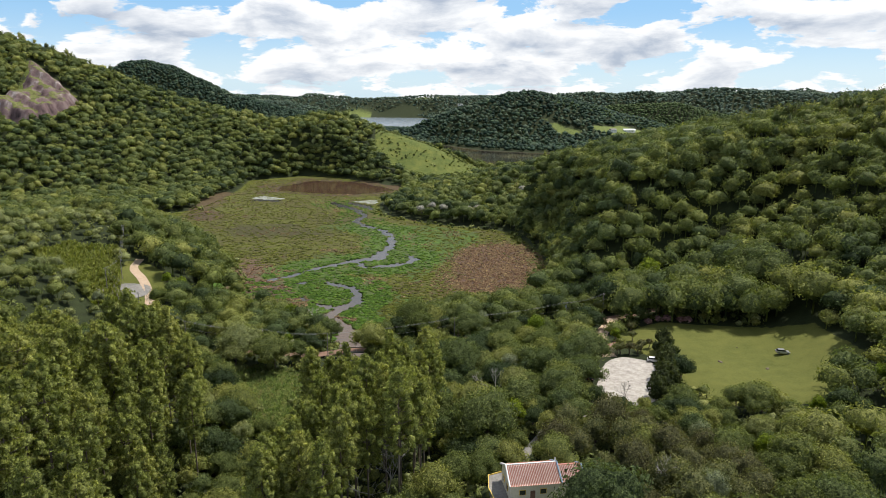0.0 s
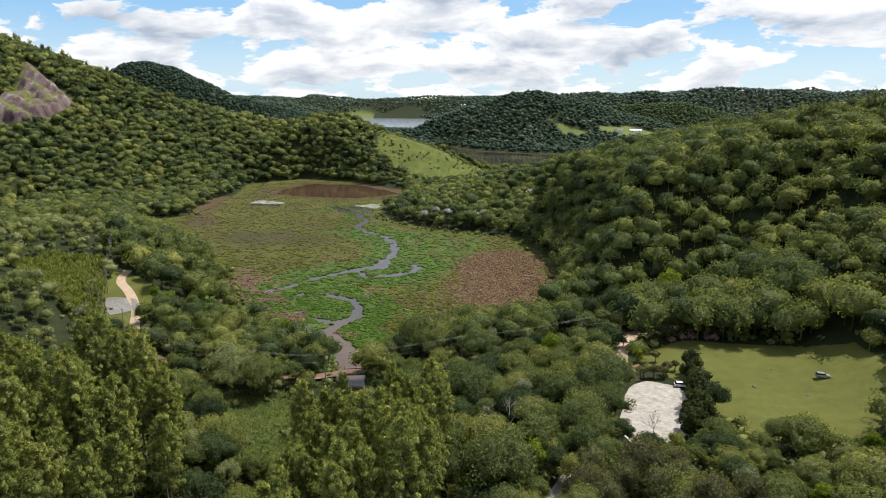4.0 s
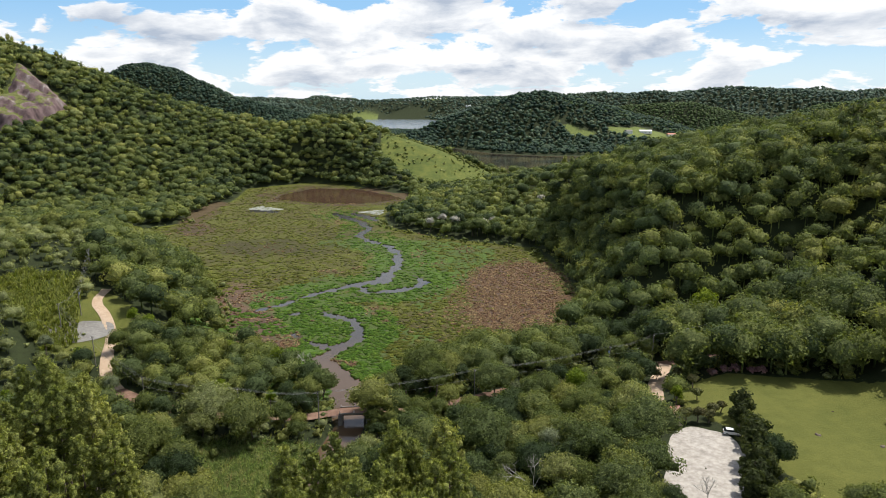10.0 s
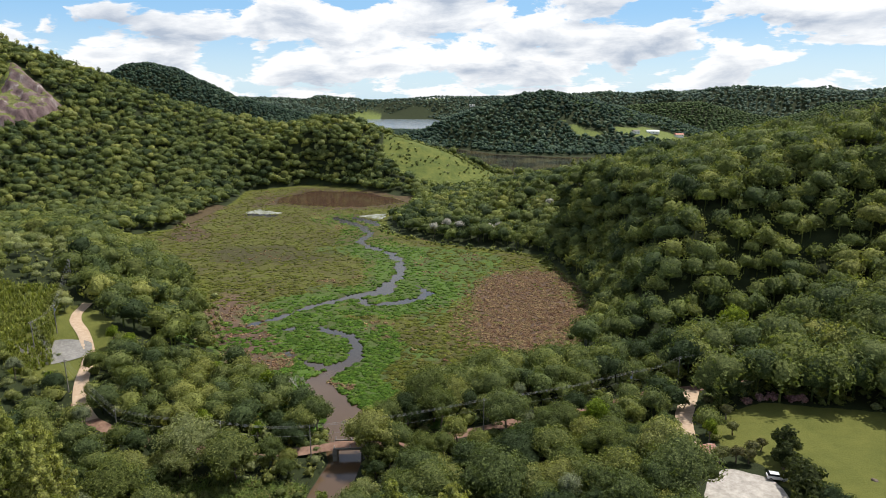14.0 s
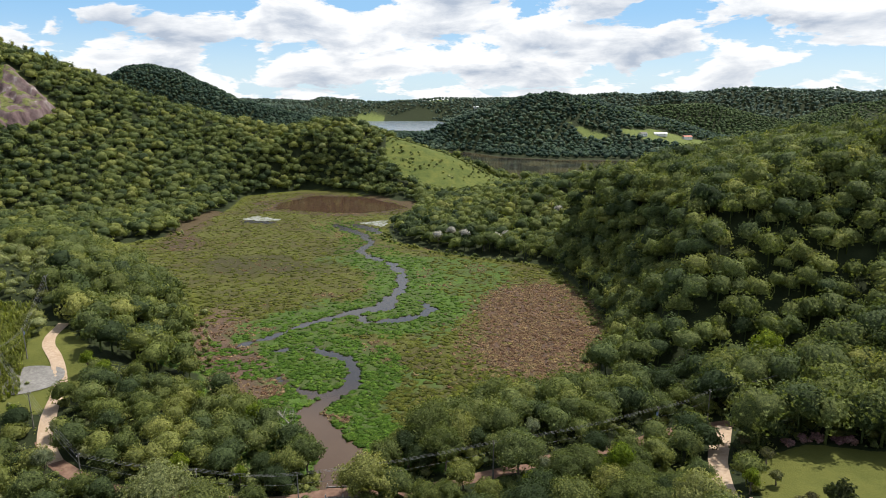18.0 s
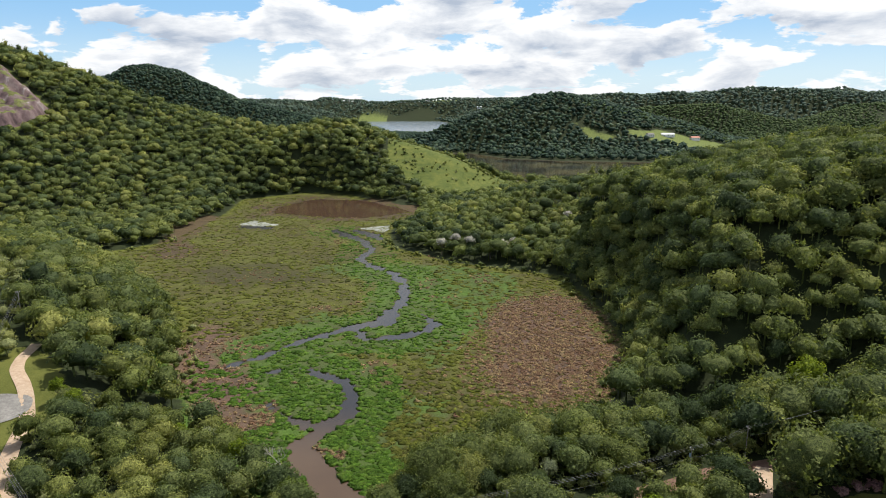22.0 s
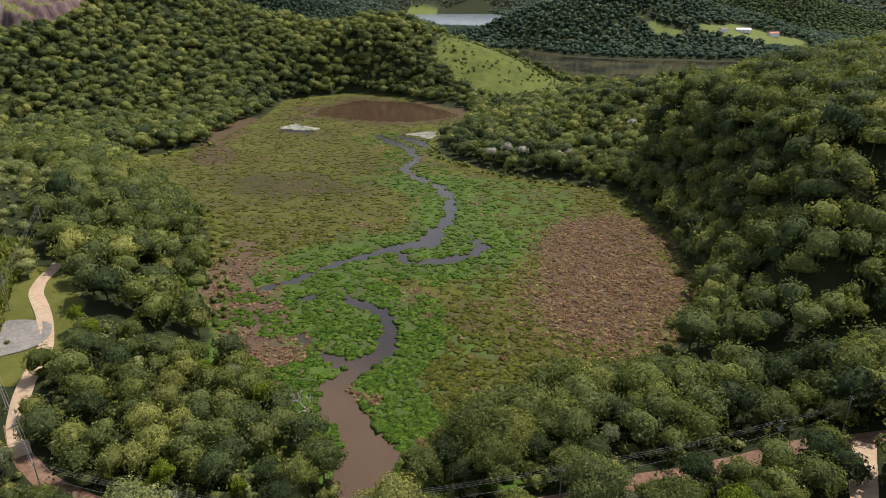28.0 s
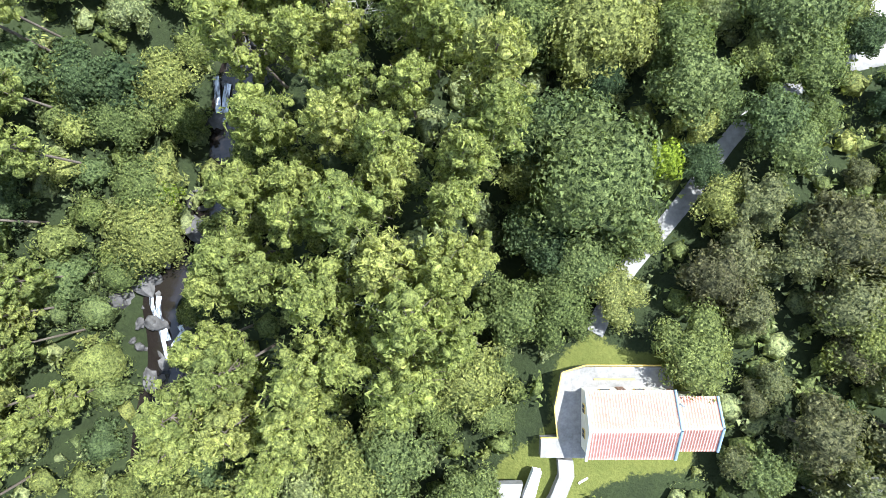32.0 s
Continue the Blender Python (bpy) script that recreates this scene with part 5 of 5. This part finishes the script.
slab("pavement", [(8.6, 82.0), (12.6, 82.6), (12.2, 78.0), (7.0, 78.0)], 19.6, 1.2, M_PAVE, "worn grey paved yard", "yard")
for a, b in (((15.4, 96.3), (18.0, 97.5)), ((18.0, 97.5), (28.4, 98.8)), ((15.1, 92.0), (15.4, 96.3)), ((15.9, 88.6), (15.1, 92.0)), ((13.9, 88.3), (15.9, 88.6)), ((19.2, 96.0), (24.0, 96.6))):
    va, vb = Vector(a), Vector(b)
    kerb = new("kerb")
    mid = (va + vb) / 2
    kerb.matrix_basis = pose(mid.x, mid.y, 19.72, 0, 0, math.degrees(math.atan2(vb.y - va.y, vb.x - va.x)))
    box_part("kerb_stone", (0, 0, 0.06), ((vb - va).length, 0.16, 0.24), M_YELLOW, kerb)
    tagged(kerb, "yellow painted low kerb along the apron", "kerb", "kerbs", "structure")
plank = new("plank")
plank.matrix_basis = pose(19.8, 83.6, ground_at(19.8, 83.6) + 0.12, 0, 0, 40)
box_part("board", (0, 0, 0), (1.3, 0.25, 0.08), M_WHITE, plank)
tagged(plank, "white board lying on the grass", "board")

# ---- hut by the lane ----
hut = tagged(new("hut"), "small open hut with a red tile roof beside the lot", "hut")
hz_ = ground_at(63.5, 185.5)
hut.matrix_basis = pose(63.3, 185.6, hz_, 0, 0, 18)
for x in (-1.6, 1.6):
    for y in (-1.3, 1.3):
        box_part("post", (x, y, 1.1), (0.16, 0.16, 2.6), M_CONC, hut)
box_part("back_wall", (0.75, 0, 1.05), (1.7, 2.5, 2.3), M_WALL, hut)
box_part("window", (-0.12, 0.3, 1.4), (0.06, 0.9, 0.8), M_GLASS, hut)
for sgn in (-1, 1):
    roof_slope("roof", -2.2, 2.2, sgn * 1.9, 2.35, 3.2, hut)
box_part("ridge_cap", (0, 0, 3.23), (4.4, 0.22, 0.1), M_TILE, hut)

# ---- bridge ----
bridge = tagged(new("bridge"), "short concrete road bridge with dirt on its deck", "bridge")
bridge.matrix_basis = pose(-24.6, 200.8, 3.2, 0, 0, 4)
box_part("deck", (0, 0, -0.05), (8.6, 4.4, 0.4), M_REDROAD, bridge)
for sgn in (-1, 1):
    box_part("edge_beam", (0, sgn * 2.15, 0.22), (8.8, 0.25, 0.5), M_CONC, bridge)
    box_part("abutment", (sgn * 4.0, 0, -2.2), (1.2, 4.6, 4.2), M_CONC, bridge)
    for x in (-4.1, 0.0, 4.1):
        box_part("rail_post", (x, sgn * 2.15, 0.8), (0.18, 0.18, 0.9), M_WHITE, bridge)

# ---- power line ----
POLES = [(106, 240), (72, 230.5), (55.5, 222.5), (11, 205.5), (-34, 195.2), (-56, 193), (-84, 196), (-112, 222), (-135.5, 244), (-134, 254.5), (-152, 296), (-186, 372)]
TOPS = []
for k, (x, y) in enumerate(POLES):
    if k:
        ax = math.degrees(math.atan2(y - POLES[k - 1][1], x - POLES[k - 1][0])) + 90
    else:
        ax = 100
    z0 = ground_at(x, y)
    p = tagged(new("utility_pole"), "grey concrete utility pole with a wooden crossarm", "utility pole", "utility poles")
    p.matrix_basis = pose(x, y, z0 - 0.4, 0, 0, ax)
    cyl_part("post", (0, 0, 0), (0, 0, 10.8), 0.19, 0.11, M_CONC, p)
    box_part("crossarm", (0, 0, 10.3), (1.3, 0.12, 0.14), M_BARK, p)
    for o in (-0.5, 0.0, 0.5):
        cyl_part("insulator", (o, 0, 10.3), (o, 0, 10.62), 0.06, 0.05, M_WHITE, p, 6)
    if k in (2, 9):
        cyl_part("transformer", (0.0, -0.36, 8.4), (0.0, -0.36, 9.3), 0.24, 0.24, M_BLUE, p, 10)
    c, s = math.cos(math.radians(ax)), math.sin(math.radians(ax))
    TOPS.append([(x + o * c, y + o * s, z0 + 10.2) for o in (-0.5, 0.0, 0.5)] + [(x + 0.1, y, z0 + 7.6)])
for a, b in zip(TOPS, TOPS[1:]):
    for p0, p1 in zip(a, b):
        pts = [np.array(p0) * (1 - t) + np.array(p1) * t - (0, 0, 4 * 0.9 * t * (1 - t)) for t in np.linspace(0, 1, 9)]
        ring = np.array([(0, 0, 0.024), (0.018, 0.018, -0.012), (-0.018, -0.018, -0.012)])
        V = np.concatenate([p + ring for p in pts])
        i = np.arange(3)
        Q = np.concatenate([np.stack([i, (i + 1) % 3, (i + 1) % 3 + 3, i + 3], 1) + 3 * k for k in range(len(pts) - 1)])
        me = np_mesh("power_cable", V, Q, mats=[M_GALV])
        tagged(new("power_cable", me), "thin grey overhead cable between utility poles", "cable", "power cables")


patch("bare_earth", [(-192, 386), (-182, 384), (-180, 394), (-190, 396)], 0.3, M_ROAD, "patch of bare pale earth on the hillside", "earth", 41)

# ---- vehicles ----
def wheel(parent, x, y):
    bm = bmesh.new()
    bmesh.ops.create_cone(bm, cap_ends=True, segments=18, radius1=0.32, radius2=0.32, depth=0.22)
    bmesh.ops.rotate(bm, verts=bm.verts, matrix=Matrix.Rotation(math.pi / 2, 3, "X"))
    bmesh.ops.translate(bm, verts=bm.verts, vec=(x, y, 0.32))
    t = part("wheel", bm, M_DARK, parent)
    bm = bmesh.new()
    bmesh.ops.create_cone(bm, cap_ends=True, segments=12, radius1=0.2, radius2=0.2, depth=0.24)
    bmesh.ops.rotate(bm, verts=bm.verts, matrix=Matrix.Rotation(math.pi / 2, 3, "X"))
    bmesh.ops.translate(bm, verts=bm.verts, vec=(x, y, 0.32))
    part("rim", bm, M_GALV, t)


def car(x, y, turn, paint, label):
    c = tagged(new("car"), label, "car")
    c.matrix_basis = pose(x, y, ground_at(x, y) + 0.18, 0, 0, turn)
    bm = bmesh.new()
    prism(bm, [(-2.05, 0.3), (2.05, 0.3), (2.12, 0.62), (1.95, 0.86), (1.0, 0.98), (-2.0, 1.0), (-2.1, 0.7)], -0.86, 0.86)
    bmesh.ops.bevel(bm, geom=list(bm.edges), offset=0.06, segments=2, affect="EDGES")
    part("body", bm, paint, c)
    bm = bmesh.new()
    prism(bm, [(-1.95, 0.98), (1.05, 0.96), (0.4, 1.42), (-1.55, 1.46)], -0.74, 0.74)
    bmesh.ops.bevel(bm, geom=list(bm.edges), offset=0.05, segments=2, affect="EDGES")
    part("cabin_glass", bm, M_GLASS, c)
    box_part("roof", (-0.55, 0, 1.47), (1.95, 1.36, 0.07), paint, c, bevel=0.03)
    for xx in (1.28, -1.3):
        for yy in (-0.8, 0.8):
            wheel(c, xx, yy)
    for yy in (-0.6, 0.6):
        box_part("headlight", (2.06, yy, 0.7), (0.1, 0.34, 0.16), M_WHITE, c)
        box_part("tail_light", (-2.06, yy, 0.78), (0.1, 0.3, 0.2), M_TILE, c)
    return c


M_CARWHITE = Mat("white_car_paint", 0.25, 0.0, 0.6).color((0.78, 0.78, 0.78)).m
M_CARDARK = Mat("black_car_paint", 0.25, 0.0, 0.6).color((0.02, 0.022, 0.026)).m
M_CARSILVER = Mat("silver_car_paint", 0.3, 0.6, 0.6).color((0.42, 0.43, 0.46)).m
car(74.6, 174.6, -14, M_CARWHITE, "white hatchback parked on pale gravel")
car(117.5, 177.5, -12, M_CARSILVER, "silver car parked in shade on the lawn")
car(51.5, 161.0, 64, M_CARDARK, "black car parked under trees beside pale gravel")

# ---- trees round the lot and the lawn ----
M_ROWLEAF = leaf_mat("dark_row_leaves", ((0.0, (0.050, 0.062, 0.026)), (1.0, (0.075, 0.090, 0.034))))
ROW = [broad_proto("ornamental_tree", 130 + k, M_ROWLEAF, "dense dark ornamental tree at the gravel edge", 11, 1300, 0.27, 2.4, 3.4, 1.8, "trees along the lot") for k in range(2)]
r2 = random.Random(8)
for k, (x, y) in enumerate(((78, 178.5), (77.4, 173), (76.4, 168), (75.2, 163), (73.6, 158.5), (71.8, 154), (69.0, 149), (66, 145), (80, 183))):
    plant(ROW, x, y, ground_at(x, y), r2.uniform(1.2, 1.5), r2.uniform(0, 6), k)
for k, (x, y) in enumerate(((23.2, 112.8), (31.8, 118.6), (28.2, 122.4), (21.0, 106.0))):
    plant(BROADS, x, y, ground_at(x, y), r2.uniform(0.7, 0.9), r2.uniform(0, 6), k)
THIN = [broad_proto("small_tree", 140 + k, M_OLIVE, "thin small tree with sparse olive leaves", 6, 420, 0.26, 2.3, 1.2, 3.0, "small thin trees") for k in range(2)]
for k, (x, y) in enumerate(((66.0, 182.6), (69.0, 182.2), (71.6, 181.6), (73.6, 184.5), (77, 187), (64.8, 181.8), (69, 216), (75, 215), (76, 205), (74, 196))):
    plant(THIN, x, y, ground_at(x, y), r2.uniform(0.75, 1.05), r2.uniform(0, 6), k)
for k, (x, y, s) in enumerate(((95.7, 173.8, 0.75), (107.9, 167.6, 0.7), (99.7, 152.0, 0.6), (106.6, 186.0, 0.35))):
    st = tagged(new("tree_stump"), "dark brown weathered stump on the lawn", "stump", "stumps")
    st.matrix_basis = pose(x, y, ground_at(x, y), 0, 0, 50 * k)
    me = rock_me(40 + k, (s * 1.1, s * 0.8, s * 0.7), 2, 0.4)
    me.materials[0] = M_BARK
    new("wood", me).parent = st


def bare_tree(x, y, high, seed, label, lean=0.0):
    rr = np.random.default_rng(seed)
    V, Q = [], []
    n = 0

    def grow(a, d, r, depth):
        nonlocal n
        ln = high * (0.34 if depth == 0 else 0.26 * 0.78 ** depth) * rr.uniform(0.8, 1.2)
        b = a + d * ln
        v, q = tube(a, b, r, r * 0.65, n, 5)
        V.append(v), Q.append(q)
        n += len(v)
        if depth < 4:
            for _ in range(3 if depth else 4):
                e = d + rr.normal(size=3) * 0.5 + (0, 0, 0.12)
                grow(b, e / np.linalg.norm(e), r * 0.6, depth + 1)

    d0 = np.array([lean, 0.1, 1.0])
    grow(np.array([0, 0, -0.3]), d0 / np.linalg.norm(d0), 0.16, 0)
    t = tagged(new("bare_tree"), label, "tree", "leafless trees")
    t.matrix_basis = pose(x, y, ground_at(x, y))
    new("branches", np_mesh("branches", np.concatenate(V), np.concatenate(Q), mats=[M_DEAD], smooth=True)).parent = t


M_DEAD = grainy("dead_wood", (0.38, 0.35, 0.31), (0.56, 0.53, 0.48), 4.0)
bare_tree(57.5, 146.5, 7.0, 3, "leafless pale sapling at the gravel lot")
for k, (x, y, h) in enumerate(((-16, 138, 14), (-22, 145, 13), (-6, 105, 15), (-10, 100, 14), (20, 150, 14), (-44, 232, 11), (46, 86, 12))):
    bare_tree(x, y, h, 10 + k, "dead pale-branched tree among green crowns", 0.25 * (-1) ** k)

# ---- waterfall, gorge water and rocks ----
M_FOAM = Mat("white_water", 0.35, 0.0, 0.5)
fo = M_FOAM.noise(1.6, 6.0, 0.65, stretch=(1.0, 0.25, 0.5))
M_FOAM.color(M_FOAM.ramp(fo, (0.40, (0.045, 0.045, 0.05)), (0.52, (0.45, 0.48, 0.52)), (0.64, (0.86, 0.88, 0.90))))
M_FOAM.bump(fo, 0.8, 0.3)


def gorge_z(P):
    return line_dist(P[:, 0], P[:, 1], GORGE, GORGE_Z)[1]


M_DARKWATER = water_mat("dark_gorge_water", (0.014, 0.011, 0.009))
ribbon("water", GORGE, 2.7, 0.0, M_DARKWATER, "dark brown river water in a shaded gorge", "water", gorge_z, 11)
FALLS = [[(-43.2, 97), (-42.8, 94), (-41.7, 90), (-40.6, 85)], [(-41.8, 96), (-42.0, 93), (-40.6, 89)], [(-35.0, 95.5), (-36.5, 93.0), (-39.0, 91.0)], [(-36.2, 95.2), (-37.6, 92.2), (-40.0, 88)],
         [(-36.5, 129.5), (-36.0, 126.5), (-35.5, 124.0)], [(-34.6, 128.6), (-34.8, 126), (-34.4, 123.0)]]
for k, line in enumerate(FALLS):
    f = ribbon("waterfall", line, 0.34 + 0.08 * (k % 3), 0.42 + 0.02 * k, M_FOAM.m, "white water tumbling between dark rocks", "waterfall", gorge_z, 30 + k, "", 0.5)
    f.pop("kind", None)
foam = ribbon("foam", [(-38.6, 151.5), (-37.6, 154.5), (-36.0, 157.2), (-35.0, 159.5)], 0.2, 0.16, M_FOAM.m, "thin line of white foam along the river bank", "foam", lambda P: np.full(len(P), -0.12), 37, "", 0.5)
foam.pop("kind", None)
ROCKS = [tagged(new("rock", rock_me(k, (1.0, 0.8, 0.6))), "dark wet boulder in the gorge", "rock", "boulders") for k in range(5)]
placed = 0
for k in range(60):
    i = r2.randrange(0, 7)
    t = r2.random()
    gx_ = GORGE[i][0] * (1 - t) + GORGE[i + 1][0] * t + r2.uniform(-5.5, 5.5)
    gy_ = GORGE[i][1] * (1 - t) + GORGE[i + 1][1] * t
    m = Matrix.LocRotScale((gx_, gy_, max(ground_at(gx_, gy_), -8) + 0.15), Euler((r2.uniform(0, 6), r2.uniform(0, 6), r2.uniform(0, 6))), (r2.uniform(0.5, 2.0),) * 3)
    if k < 5:
        ROCKS[k].matrix_basis = m
    else:
        copy_thing(ROCKS[k % 5], m)
for k in range(14):
    x, y = -37.5 + 0.8 * k + r2.uniform(-0.3, 0.3), 135.6 + r2.uniform(-1.6, 1.0)
    copy_thing(ROCKS[k % 5], Matrix.LocRotScale((x, y, -0.25), Euler((r2.uniform(0, 6), r2.uniform(0, 6), r2.uniform(0, 6))), (r2.uniform(0.6, 1.2),) * 3))

# ---- cliff on the hillside ----
xs, ys = np.meshgrid(np.arange(-484, -384, 1.9), np.arange(632, 774, 1.9))
inside = -poly_dist(xs, ys, ROCKFACE) + 14 * (fbm(xs, ys, 18, 91) - 0.5)
down = (xs + 470) * 0.45 - (ys - 757) * 0.9            # way down the face
along = (xs + 470) * 0.9 + (ys - 757) * 0.45
bed = down / 30 + 2.2 * (fbm(xs, ys, 44, 92) - 0.5) - 0.022 * along
ledge = bed - np.floor(bed)
rise = 3.0 + 9.0 * (ledge - ledge ** 6) * (0.4 + 1.2 * fbm(xs, ys, 30, 93)) + 16.0 * np.abs(fbm(xs + 0.6 * ys, ys - 0.3 * xs, 22, 94) - 0.5) + 3.0 * fbm(xs, ys, 5, 95)
zs = np.array([ground_at(a, b) for a, b in zip(xs.ravel(), ys.ravel())]).reshape(xs.shape) + rise * step(inside, 0, 9) - 8.0 * (1 - step(inside, -7, 1))
ci = np.arange(xs.size).reshape(xs.shape)
me = np_mesh("cliff", np.stack([xs.ravel(), ys.ravel(), zs.ravel()], 1), np.stack([ci[:-1, :-1], ci[:-1, 1:], ci[1:, 1:], ci[1:, :-1]], -1).reshape(-1, 4))
cm = Mat("cliff_face", 0.85, 0.0, 0.2)
cn = cm.noise(0.10, 6.0, 0.6, stretch=(1.0, 1.0, 0.35))
cc = cm.ramp(cn, (0.34, (0.045, 0.030, 0.030)), (0.48, (0.130, 0.086, 0.084)), (0.60, (0.19, 0.145, 0.135)), (0.70, (0.42, 0.37, 0.35)))
face = cm.n.new("ShaderNodeSeparateXYZ")
cm.l.new(cm.n.new("ShaderNodeNewGeometry").outputs["Normal"], face.inputs[0])
cg = cm.span(cm.math("ADD", face.outputs[2], cm.math("MULTIPLY", cm.noise(0.09, 6.0, 0.65), 0.9)), 1.24, 1.34)
cm.color(cm.mix(cg, cc, cm.ramp(cm.noise(0.5, 5.0, 0.7), (0.35, (0.07, 0.075, 0.022)), (0.65, (0.16, 0.17, 0.05)))))
cm.bump(cn, 1.0, 1.5)
me.materials.append(cm.m)
tagged(new("cliff", me), "bare reddish granite cliff with grass ledges", "cliff", kind="structure")

# ---- blossoming trees on the hill ----
M_BLOSSOM = leaf_mat("pale_blossom_leaves", ((0.0, (0.44, 0.41, 0.44)), (1.0, (0.60, 0.56, 0.58))), shine=0.1, through=0.2)
BLOOM = [broad_proto("flowering_tree", 150 + k, M_BLOSSOM, "forest tree covered in pale lilac blossom", 12, 700, 0.3, 3.8, 2.2, 6.6, "flowering trees") for k in range(2)]
for k, (x, y) in enumerate(((20, 456), (27, 459), (34, 462), (8, 470), (0, 476), (127, 503), (132, 510), (122, 512), (72, 498), (-9, 470), (138, 500))):
    plant(BLOOM, x, y, ground_at(x, y) + 0.8, r2.uniform(0.8, 1.1), r2.uniform(0, 6), k)

M_PINK = leaf_mat("pink_blossom", ((0.0, (0.26, 0.14, 0.17)), (1.0, (0.34, 0.20, 0.22))), through=0.2)
PINKS = [broad_proto("flowering_shrub", 156, M_PINK, "low shrub with dusty pink blossom at the lawn edge", 5, 260, 0.2, 1.3, 0.8, 0.7, "flowering shrubs")]
for k, (x, y) in enumerate(((84.5, 211.5), (88.5, 212.2), (92, 212), (96.5, 211.2), (99.5, 211))):
    plant(PINKS, x, y, ground_at(x, y), r2.uniform(0.9, 1.3), r2.uniform(0, 6), k)

# ---- tall thin trees on the skyline ----
TALL = []
for k in range(3):
    V, Q, T, cen = crown_arrays(160 + k, 13, 420, 0.42, CAP1, 3.2, 6.5, 11.0, 0.3)
    tv, tq = trunk_arrays(160 + k, 15, cen, 0.22)
    TALL.append(tagged(make_tree("eucalyptus_tree", np_mesh("crown", V, Q, T, [M_LEAF]), np_mesh("trunk", tv, tq, mats=[M_BARK], smooth=True), "tall slender eucalyptus on the hill"), group="eucalyptus trees"))
rng = np.random.default_rng(77)
for k in range(150):
    t = rng.random()
    if k < 100:
        x, y = 178 + 190 * t + rng.normal() * 12, 352 - 80 * t + rng.normal() * 22
    elif k < 135:
        x, y = -570 + 260 * t + rng.normal() * 8, 802 + rng.normal() * 12
    else:
        x, y = 92 + rng.normal() * 30, 530 + rng.normal() * 14
    plant(TALL, x, y, ground_at(x, y), rng.uniform(0.75, 1.1), rng.uniform(0, 6.28), k)

# ---- far conifer plantations ----
for box, gap, lab in (((-900, -300, 1380, 1680), 8.5, "rows of dark plantation conifers on a far hill"), ((230, 900, 1290, 1880), 9.5, "rows of plantation trees beyond the water")):
    X, Y, rng = scatter(*box, gap, 88, 0.18)
    Z = height(X, Y, False)
    fields = np.minimum.reduce([poly_dist(X, Y, p) for p in FIELDS])
    ok = (Z > 12) & (fields > 4) & in_view(X, Y)
    X, Y, Z = X[ok], Y[ok], Z[ok]
    ok = shown(X, Y, Z)
    X, Y, Z = X[ok], Y[ok], Z[ok]
    n = len(X)
    mass("plantation", lab, FAR, X, Y, Z, rng.uniform(0.75, 1.05, n), rng.uniform(0, 6, n), rng.integers(0, 9, n), np.clip(0.2 + 0.35 * rng.random(n), 0, 1), [M_LEAF_HILL_HAZE if box[0] < 0 else M_PLANT])


# ---- far farm buildings ----
def farm(x, y, w, d, h, turn, roof_mat, label):
    f = tagged(new("farmhouse"), label, "farmhouse", "far farm buildings")
    f.matrix_basis = pose(x, y, ground_at(x, y), 0, 0, turn)
    box_part("wall", (0, 0, h / 2 - 0.5), (w, d, h + 1), M_WHITE, f)
    bm = bmesh.new()
    prism(bm, [(-d / 2 - 0.5, h), (d / 2 + 0.5, h), (0, h + d * 0.28)], -w / 2 - 0.5, w / 2 + 0.5)
    bmesh.ops.rotate(bm, verts=bm.verts, matrix=Matrix.Rotation(math.pi / 2, 3, "Z"))
    part("roof", bm, roof_mat, f)
    for k in range(3):
        box_part("window", (-w * 0.3 + k * w * 0.3, -d / 2 - 0.03, h * 0.55), (1.2, 0.08, 1.2), M_GLASS, f)


farm(425, 1262, 16, 9, 4.5, 12, M_TILE, "orange-roofed farmhouse on a green rise")
farm(368, 1235, 22, 9, 4.0, -6, M_WHITE, "long white farm building in a field")
farm(330, 1210, 12, 8, 4.0, 20, M_CONC, "small grey farm shed beside a field")
farm(90, 2760, 20, 10, 5, 5, M_WHITE, "far white farm building on the horizon")
